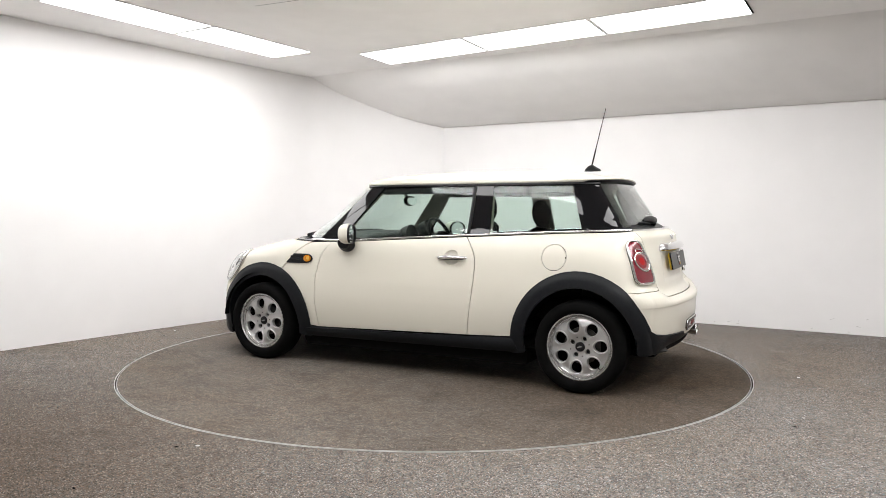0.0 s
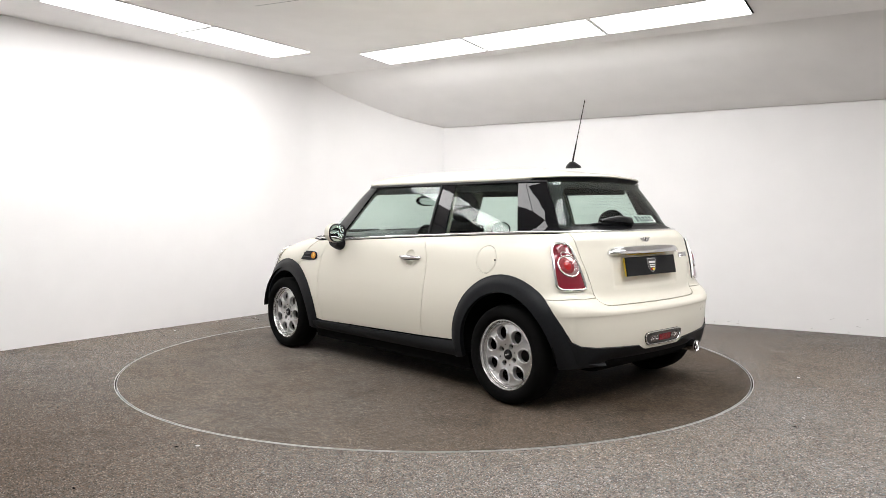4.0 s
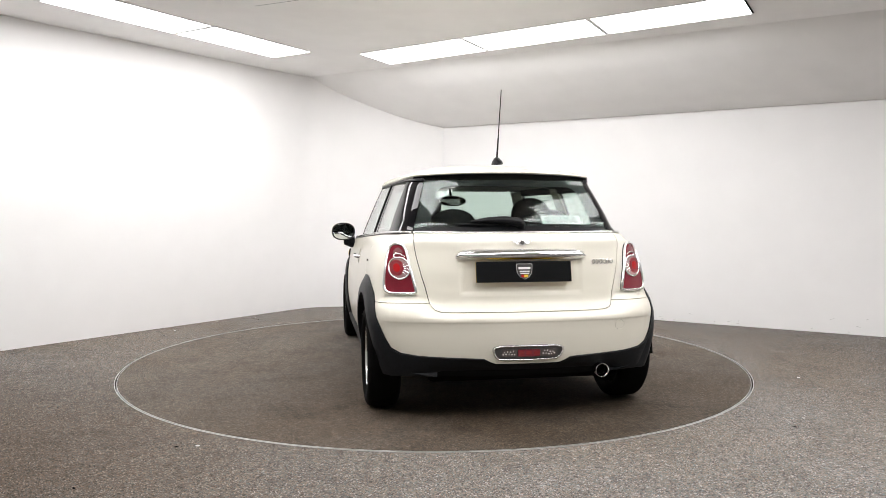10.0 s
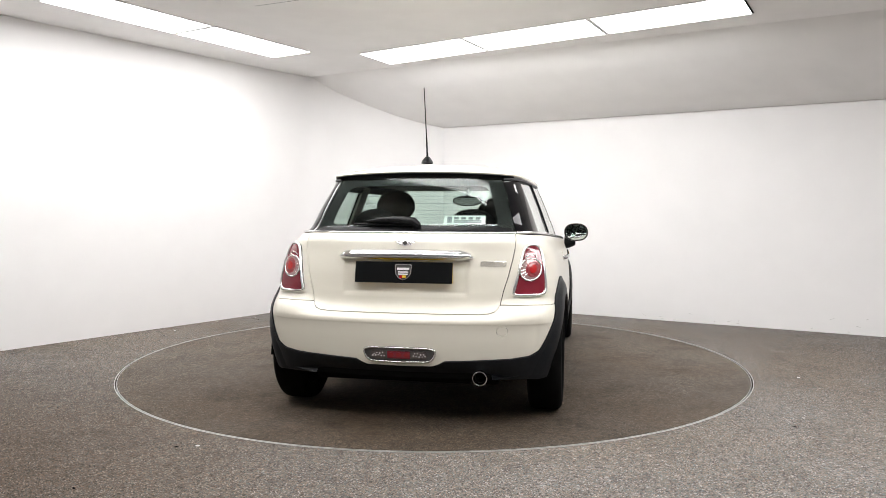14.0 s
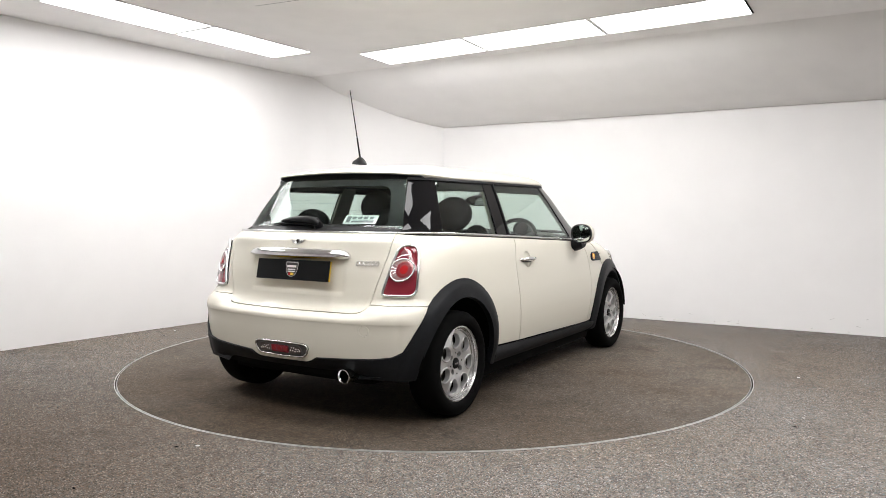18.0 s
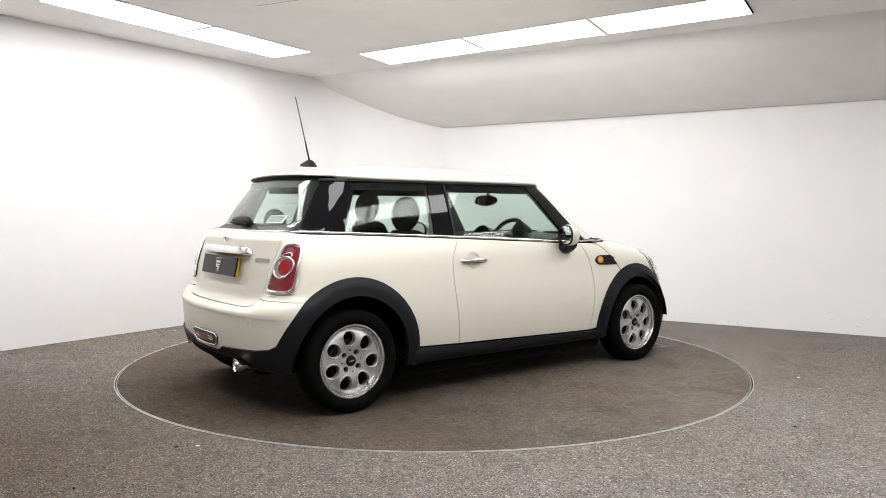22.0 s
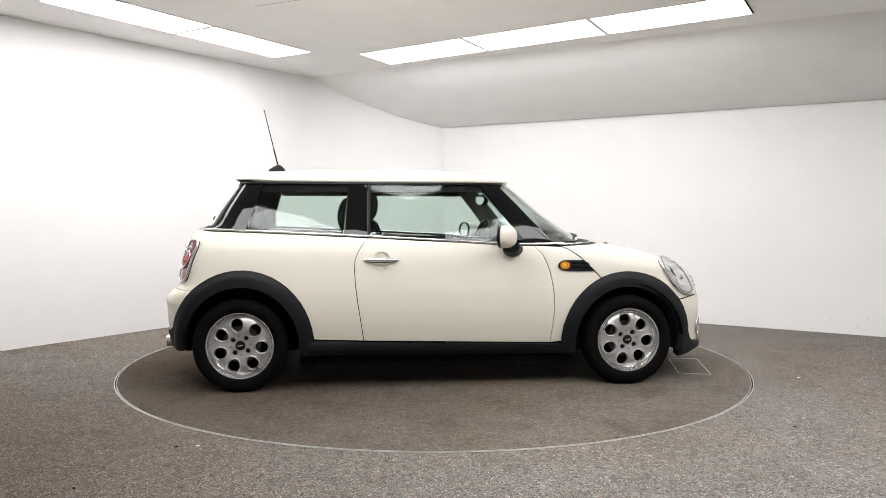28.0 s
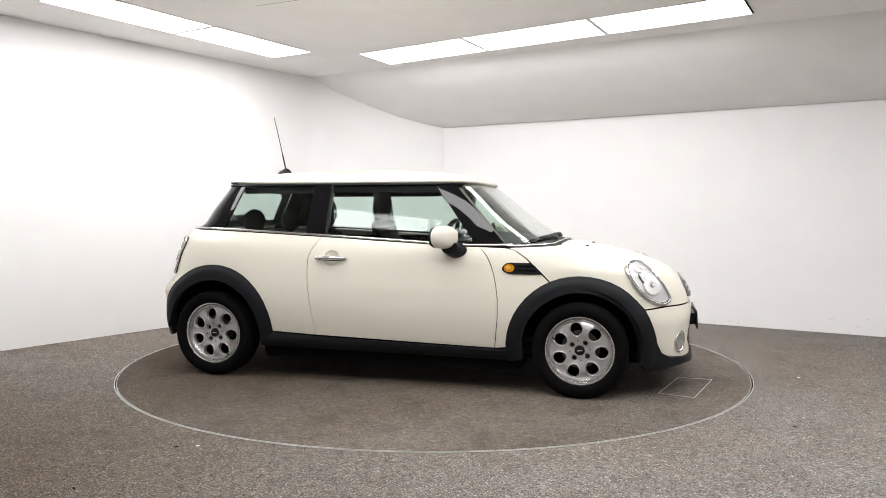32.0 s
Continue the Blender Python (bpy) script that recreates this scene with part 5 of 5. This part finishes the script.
    part("emblem_bar", moved(box(-0.0175, -0.0158, -0.033, 0.033, 0.012, 0.024), m), WHITE, plate, "white bar")
    part("emblem_bar", moved(box(-0.0175, -0.0158, -0.027, 0.027, -0.002, 0.004), m), WHITE, plate, "white bar")
    part("emblem_bar", moved(box(-0.0175, -0.0158, -0.025, 0.025, -0.013, -0.007), m), WHITE, plate, "white bar")
    part("emblem_stripe", moved(box(-0.0175, -0.0158, 0.003, 0.018, -0.031, -0.017), m), BRIGHT_RED, plate, "red stripe")
    part("emblem_stripe", moved(box(-0.0175, -0.0158, -0.018, 0.003, -0.031, -0.017), m), YELLOW, plate, "yellow stripe")
    # winged badge
    P, N = skin("y", 0.0, 0.950, 0.004)
    q = N.to_track_quat("Z", "Y").to_matrix().to_4x4()
    mb = Matrix.Translation(P) @ q
    badge = part("badge", lathe([(0.001, 0.002), (0.011, 0.002), (0.014, 0.001), (0.014, -0.004)], 28, m=mb), STEEL, tailgate, "black and chrome winged badge", smooth=40)
    part("badge_ring", lathe([(0.0105, 0.002), (0.0125, 0.005), (0.0165, 0.004), (0.017, -0.004)], 28, m=mb), CHROME, badge, "chrome ring", smooth=40)
    for k in (1, -1):
        for i, (l, dz) in enumerate(((0.058, 0.009), (0.048, 0.002), (0.036, -0.005))):
            a, b = skin("y", k * 0.017, 0.947 + dz * 0.6, 0.005)[0], skin("y", k * l, 0.949 + dz * 1.2, 0.004)[0]
            part("badge_wing", tube([a, (a + b) / 2, b], [0.0035, 0.004, 0.0015], 8), CHROME, badge, smooth=60)
    # raised chrome lettering stands as plain strokes
    for i in range(6):
        y = -0.410 - 0.0225 * i
        pts = [skin("y", y + 0.0075 * math.cos(a) - 0.002 * math.sin(a), 0.843 + 0.0125 * math.sin(a), 0.004)[0] for a in np.linspace(0, 2 * math.pi, 12, endpoint=False)]
        part("raised_stroke", tube(pts, 0.0026, 6, closed=True), CHROME, tailgate, "small raised chrome stroke")
    # rear wiper
    def on_glass(y, z, off):
        return skin("y", y, z, off)[0]
    wiper = part("rear_wiper", tube([on_glass(-0.045, 1.022, 0.026), on_glass(-0.02, 1.036, 0.036), on_glass(0.06, 1.050, 0.038), on_glass(0.16, 1.052, 0.034), on_glass(0.25, 1.044, 0.03)], [0.014, 0.026, 0.023, 0.017, 0.008], 14), SATIN, car, "black rear wiper", smooth=60)
    part("wiper_cap", tube([on_glass(-0.03, 1.026, 0.0), on_glass(-0.03, 1.028, 0.032)], [0.026, 0.024], 16), SATIN, wiper, smooth=60)
    part("blade", tube([on_glass(-0.02, 1.030, 0.012), on_glass(0.15, 1.038, 0.014), on_glass(0.33, 1.038, 0.012)], [0.007, 0.012, 0.005], 8), SATIN, wiper, "rubber blade", smooth=60)
    # black printed border behind the glass
    edge = both([("y", 0.0, 1.004), ("y", 0.568, 1.003), ("y", 0.536, 1.10), ("y", 0.505, 1.20), ("y", 0.474, 1.297), ("y", 0.0, 1.306)])
    hole = both([("y", 0.0, 1.050), ("y", 0.45, 1.048), ("y", 0.468, 1.056), ("y", 0.466, 1.075), ("y", 0.446, 1.15), ("y", 0.418, 1.23), ("y", 0.392, 1.254), ("y", 0.36, 1.264), ("y", 0.0, 1.266)])
    panel("glass_border", edge, SATIN, car, "black printed glass border", raw=True, off=-0.007, gap=0, depth=0.002, holes=[hole])
    for k in range(10):
        z = 1.085 + 0.020 * k
        w = float(np.interp(z, [1.05, 1.15, 1.28], [0.49, 0.455, 0.40]))
        pts = [skin("y", -w + 2 * w * q / 12, z, -0.006)[0] for q in range(13)]
        part("heater_line", tube(pts, 0.00045, 4), SATIN, rear_window)
    # sticker inside the rear window, with plain shapes for its print
    P, N = skin("y", -0.287, 1.076, -0.010)
    rot = Matrix.Translation(P) @ pose(0, 0, 0, 0, 40, 0)
    st = part("window_sticker", moved(box(-0.001, 0.0, -0.114, 0.114, -0.030, 0.030), rot), STICKER, car, "pale window sticker with a small shield")
    part("sticker_shield", moved(box(-0.002, -0.0012, 0.070, 0.098, -0.022, 0.022, 0.0003), rot), GREY, st, "grey shield")
    for i in range(4):
        y = 0.047 - i * 0.040
        part("sticker_bar", moved(box(-0.002, -0.0012, y - 0.013, y + 0.013, 0.002, 0.020), rot), GREY, st, "grey bar")
    part("sticker_bar", moved(box(-0.002, -0.0012, -0.095, 0.060, -0.007, -0.003), rot), GREY, st, "thin grey bar")
    part("sticker_bar", moved(box(-0.002, -0.0012, -0.095, 0.060, -0.021, -0.012), rot), GREY, st, "thin grey bar")
    line = dense([("y", -0.570, 1.001), ("y", 0.570, 1.001)], ring=False)
    part("waist_strip", tube([tuple(p) for p in surf(line[:, 0], line[:, 1], 0.002)[0]], 0.0075, 10), MOULDING, tailgate, "chrome waistline strip", smooth=60)
    # exhaust
    ex = part("exhaust", moved(lathe([(0.030, -0.10), (0.036, 0.0), (0.039, 0.040), (0.0375, 0.046), (0.034, 0.047), (0.030, 0.040), (0.028, 0.0), (0.028, -0.08), (0.001, -0.08)], 36), pose(-0.480, -0.417, 0.268, 0, -90)), CHROME, car, "chrome exhaust tailpipe", smooth=50)
    part("exhaust_bore", moved(lathe([(0.001, -0.02), (0.0275, -0.02), (0.0275, 0.02)], 30), pose(-0.480, -0.417, 0.268, 0, -90)), GAP, ex, "black bore")
    # aerial
    P = Vector((0.148, 0.0, 1.41))
    base = bmesh.new()
    rings = []
    for z, lx0, lx1, w in ((1.405, 0.082, 0.204, 0.034), (1.418, 0.088, 0.198, 0.031), (1.430, 0.108, 0.188, 0.024), (1.440, 0.126, 0.178, 0.017), (1.447, 0.137, 0.165, 0.009)):
        rings.append([base.verts.new(((lx0 + lx1) / 2 + (lx1 - lx0) / 2 * math.cos(t), w * math.sin(t), z)) for t in np.linspace(0, 2 * math.pi, 20, endpoint=False)])
    for a, b in zip(rings, rings[1:]):
        for i in range(20):
            base.faces.new((a[i], a[(i + 1) % 20], b[(i + 1) % 20], b[i]))
    base.faces.new(rings[-1])
    aer = part("aerial", base, SATIN, car, "black roof aerial", smooth=60)
    part("aerial_rod", tube([(0.150, 0, 1.44), (0.142, 0, 1.475), (0.122, 0, 1.56), (0.121, 0, 1.565), (0.055, 0, 1.84)], [0.006, 0.0055, 0.0048, 0.0034, 0.0026], 8), SATIN, aer, "thin rod", smooth=60)
    # high brake light
    panel("high_brake_lamp", both([("y", 0.0, 1.297), ("y", 0.10, 1.296), ("y", 0.10, 1.286), ("y", 0.0, 1.287)]), STEEL, car, "grey high brake lamp", raw=True, off=-0.012, gap=0, step=0.02)


tail_details()


def nose_details():
    o = [("Y", 0.0, 0.705), ("Y", 0.24, 0.698), ("Y", 0.35, 0.665), ("Y", 0.385, 0.60), ("Y", 0.36, 0.572), ("Y", 0.0, 0.567)]
    g = panel("grille", front_both(o), CHROME, car, "chrome-framed grille with pale slats", raw=True, off=0.006, gap=0, depth=0.012, step=0.03)
    panel("grille_field", grown(front_both(o), -0.014), SATIN, g, raw=True, off=0.008, gap=0, step=0.03)
    for z in (0.675, 0.647, 0.620, 0.594):
        w = 0.30 if z > 0.66 else 0.345
        panel("slat", front_both([("Y", 0.0, z + 0.008), ("Y", w, z + 0.007), ("Y", w, z - 0.007), ("Y", 0.0, z - 0.008)]), ALLOY, g, raw=True, off=0.018, gap=0, depth=0.01, step=0.03)
    pl = part("front_plate", moved(box(-0.004, 0.004, -0.262, 0.262, -0.056, 0.056, 0.002), pose(3.163, 0, 0.428, 0, -3)), PLATE, car, "plain black front plate")
    part("plate_bracket", box(3.09, 3.160, -0.2, 0.2, 0.39, 0.465, 0.01), SATIN, pl)
    o = [("Y", 0.0, 0.40), ("Y", 0.36, 0.39), ("Y", 0.40, 0.33), ("Y", 0.36, 0.285), ("Y", 0.0, 0.28)]
    panel("lower_intake", front_both(o), SATIN, car, "black lower air intake", raw=True, off=0.003, gap=0, step=0.04)
    for y in (0.29, -0.29):
        P, N = skin("Y", abs(y), 0.893, 0.002, 1)
        P.y = y
        part("washer_nozzle", box(P.x - 0.012, P.x + 0.010, y - 0.012, y + 0.012, P.z - 0.004, P.z + 0.006, 0.003), SATIN, car, "small black washer nozzle")
    for a, b in (((0.55, 0.938), (0.02, 0.952)), ((-0.05, 0.946), (-0.52, 0.942))):
        pts = []
        for k in range(7):
            y = a[0] + (b[0] - a[0]) * k / 6
            z = a[1] + (b[1] - a[1]) * k / 6
            u = float(at_y(y, z, False))
            pts.append(Vector(surf(u, z, 0.014)[0]))
        w = part("front_wiper", tube(pts, [0.007, 0.010, 0.012, 0.013, 0.012, 0.010, 0.006], 8), SATIN, car, "black windscreen wiper", smooth=60)
        e = pts[0] + Vector((0.022, 0, -0.014))
        part("wiper_arm", tube([e, e + Vector((0.004, (b[0] - a[0]) * 0.12, 0.006)), pts[3] + Vector((0.008, 0, 0.006))], [0.016, 0.013, 0.007], 8), SATIN, w, smooth=60)


nose_details()


# ---- cabin ----
def loft(sections, n=20, power=3.0):
    """A soft upholstered form: superellipse sections (x, y, z centre, half width y, half depth) along a spine."""
    bm = bmesh.new()
    rings = []
    for (cx, cy, cz, wy, wd, lean) in sections:
        ring = []
        for t in np.linspace(0, 2 * math.pi, n, endpoint=False):
            c, s0 = math.cos(t), math.sin(t)
            r = (abs(c) ** power + abs(s0) ** power) ** (-1 / power)
            d = wd * r * s0
            ring.append(bm.verts.new((cx + d * math.cos(lean), cy + wy * r * c, cz + d * math.sin(lean))))
        rings.append(ring)
    for a, b in zip(rings, rings[1:]):
        for i in range(n):
            bm.faces.new((a[i], a[(i + 1) % n], b[(i + 1) % n], b[i]))
    bm.faces.new(rings[0])
    bm.faces.new(rings[-1])
    return bm


def front_seat(x, y, up):
    back = loft([(x + 0.22, y, 0.50, 0.20, 0.05, 0.2), (x + 0.19, y, 0.56, 0.235, 0.075, 0.2), (x + 0.12, y, 0.75, 0.245, 0.075, 0.2), (x + 0.05, y, 0.90, 0.235, 0.065, 0.2), (x + 0.01, y, 0.97 + up, 0.19, 0.055, 0.2), (x, y, 1.0 + up, 0.13, 0.03, 0.2)])
    seat = part("front_seat", back, FABRIC, car, "charcoal front seat with a large round head restraint", smooth=60)
    part("cushion", loft([(x + 0.20, y, 0.45, 0.20, 0.06, 1.57), (x + 0.26, y, 0.46, 0.24, 0.09, 1.57), (x + 0.55, y, 0.48, 0.24, 0.085, 1.57), (x + 0.68, y, 0.48, 0.20, 0.05, 1.57)]), FABRIC, seat, smooth=60)
    c = Matrix.Translation((x + 0.005, y, 1.105 + up)) @ pose(0, 0, 0, 0, 8) @ Matrix.Diagonal((0.062, 0.138, 0.114, 1))
    hr = ball(1.0, c, 28, 18)
    part("head_restraint", hr, FABRIC, seat, "round head restraint", smooth=60)
    for d in (-0.05, 0.05):
        part("post", tube([(x + 0.01, y + d, 0.93 + up), (x + 0.005, y + d, 1.04 + up)], 0.007, 8), STEEL, seat)


def cabin():
    front_seat(0.64, -0.365, -0.005)
    front_seat(0.80, 0.365, 0.048)
    bench = part("rear_bench", loft([(0.02, 0, 0.50, 0.55, 0.07, 0.2), (-0.02, 0, 0.70, 0.60, 0.08, 0.2), (-0.08, 0, 0.90, 0.58, 0.065, 0.2), (-0.10, 0, 0.965, 0.55, 0.03, 0.2)], 28, 5.0), FABRIC, car, "charcoal rear bench", smooth=60)
    part("cushion", loft([(0.02, 0, 0.45, 0.52, 0.06, 1.57), (0.10, 0, 0.47, 0.56, 0.09, 1.57), (0.45, 0, 0.48, 0.56, 0.08, 1.57)], 28, 5.0), FABRIC, bench, smooth=60)
    for y in (0.29, -0.29):
        part("head_restraint", ball(1.0, Matrix.Translation((0.04, y, 1.045)) @ Matrix.Diagonal((0.055, 0.135, 0.088, 1)), 24, 16), FABRIC, bench, "rear head restraint", smooth=60)
    part("parcel_shelf", box(-0.33, -0.08, -0.52, 0.52, 0.955, 0.972, 0.006), FABRIC, car, "dark parcel shelf")
    # facia
    rows = []
    bm = bmesh.new()
    prof = [(1.56, 0.62), (1.58, 0.80), (1.62, 0.905), (1.68, 0.952), (1.80, 0.968), (1.95, 0.966), (2.12, 0.94)]
    for i in range(13):
        y = -0.66 + 1.32 * i / 12
        sh = 0.06 * (abs(y) / 0.66) ** 3
        rows.append([bm.verts.new((px - sh, y, pz - 0.035 * (abs(y) / 0.66) ** 3 + (0.02 if 0.2 < -y < 0.55 and 1.6 < px < 1.8 else 0))) for px, pz in prof])
    for a, b in zip(rows, rows[1:]):
        for k in range(len(prof) - 1):
            bm.faces.new((a[k], b[k], b[k + 1], a[k + 1]))
    facia = part("dashboard", bm, SATIN, car, "black dashboard", smooth=60)
    part("instrument_pod", lathe([(0.001, 0.0), (0.055, 0.0), (0.062, 0.02), (0.058, -0.06), (0.02, -0.09)], 28, m=pose(1.655, -0.365, 0.985, 0, -65)), SATIN, facia, "round instrument pod", smooth=50)
    part("centre_dial", lathe([(0.001, 0.0), (0.10, 0.0), (0.115, 0.015), (0.11, -0.05)], 36, m=pose(1.60, 0.0, 0.90, 0, -75)), SATIN, facia, "large round centre dial", smooth=50)
    # steering wheel of a right-hand-drive car
    m = pose(1.525, -0.365, 0.895, 0, -66)
    ring = [m @ Vector((0.178 * math.cos(t), 0.178 * math.sin(t), 0)) for t in np.linspace(0, 2 * math.pi, 48, endpoint=False)]
    sw = part("steering_wheel", tube(ring, 0.0155, 12, closed=True), SATIN, car, "black leather steering wheel", smooth=60)
    part("hub", lathe([(0.001, 0.01), (0.055, 0.005), (0.065, -0.02), (0.05, -0.06)], 28, m=m @ pose(0, 0, -0.015, 180)), SATIN, sw, smooth=50)
    for a in (0, 180, 90):
        d = Vector((math.sin(radians(a)), math.cos(radians(a)), 0)) if a != 90 else Vector((-1, 0, 0))
        part("spoke", tube([m @ Vector((0, 0, 0.0)), m @ (d * 0.172)], [0.020, 0.012], 8, flat=0.5), SATIN, sw, smooth=60)
    # inside mirror
    rv = part("interior_mirror", ball(1.0, pose(1.632, -0.008, 1.203, 0, 0, 8) @ Matrix.Diagonal((0.020, 0.120, 0.042, 1)), 28, 16), SATIN, car, "oval interior mirror", smooth=60)
    part("mirror_glass", lathe([(0.001, 0.0), (1.0, 0.0)], 36, m=pose(1.607, -0.011, 1.203, 0, -90, 8) @ Matrix.Diagonal((0.034, 0.108, 1, 1))), MIRROR, rv, "mirror glass")
    part("mirror_stem", tube([(1.64, -0.005, 1.22), (1.70, 0.0, 1.30)], 0.012, 10), SATIN, rv)
    # headlining and pillar trims
    k = 72
    psi = np.linspace(0, 2 * np.pi, k, endpoint=False)
    base, _ = surf(psi, np.full(k, 1.285), -0.02)
    bm = bmesh.new()
    c = np.array([0.78, 0.0])
    rings = [[bm.verts.new((*(c + (b[:2] - c) * r), 1.283 + h)) for b in base] for r, h in ((0.995, 0.0), (0.93, 0.02), (0.8, 0.045), (0.5, 0.06))]
    for a, b in zip(rings, rings[1:]):
        for i in range(k):
            bm.faces.new((a[i], a[(i + 1) % k], b[(i + 1) % k], b[i]))
    bm.faces.new(rings[-1])
    part("headlining", bm, TRIM, car, "pale beige headlining", smooth=60)
    FORM["glass"] = True
    for s in (1, -1):
        for name, o in (("pillar_trim", [("x", 1.51, 1.29), ("x", 1.79, 0.96), ("x", 2.0, 0.93), ("x", 1.68, 1.29)]),
                        ("pillar_trim", [("x", 0.79, 0.985), ("x", 0.80, 1.29), ("x", 0.66, 1.29), ("x", 0.63, 0.985)]),
                        ("pillar_trim", [("x", 0.06, 1.29), ("x", -0.10, 1.0), ("y", 0.565, 1.005), ("y", 0.478, 1.29)])):
            panel(name, sided(o, s), FABRIC if o[0][1] < 0.5 else TRIM, car, "pillar trim", raw=True, off=-0.022, gap=0, depth=0.012, closed=True)
        grip = [("x", 0.10, 1.302), ("x", 1.53, 1.302), ("x", 1.56, 1.262), ("x", 1.5, 1.252), ("x", 0.12, 1.252)]
        panel("cant_rail", sided(grip, s), FABRIC, car, "dark cant rail trim", raw=True, off=-0.020, gap=0, depth=0.012, closed=True)
    FORM["glass"] = False


cabin()

# hatch plate let into the turntable in front of the car
lid = bmesh.new()
for a, b in (((3.065, -0.03), (2.93, -0.52)), ((2.93, -0.52), (3.135, -0.58)), ((3.135, -0.58), (3.28, -0.035)), ((3.28, -0.035), (3.065, -0.03))):
    pa, pb = Vector((a[0] + CX, a[1] + CY, 0.0012)), Vector((b[0] + CX, b[1] + CY, 0.0012))
    tube([pa, pb], 0.0022, 6, bm=lid, flat=0.5)
part("hatch_edging", lid, ALUMINIUM, turntable, "thin metal edging of a floor hatch")


def motions():
    rows = [(0, 63.00), (4, 41.63), (8, 20.25), (12, -0.96), (16, -21.98), (20, -42.86), (24, -63.70), (28, -84.65), (32, -105.76)]
    walk(car, [(t, pose(0, 0, 0, 0, 0, 90 + a)) for t, a in rows])
    walk(turntable, [(t, pose(0, 0, 0, 0, 0, 90 + a)) for t, a in rows])


for ob in car.children:
    ob.matrix_basis = Matrix.Translation((CX, CY, 0)) @ ob.matrix_basis
motions()
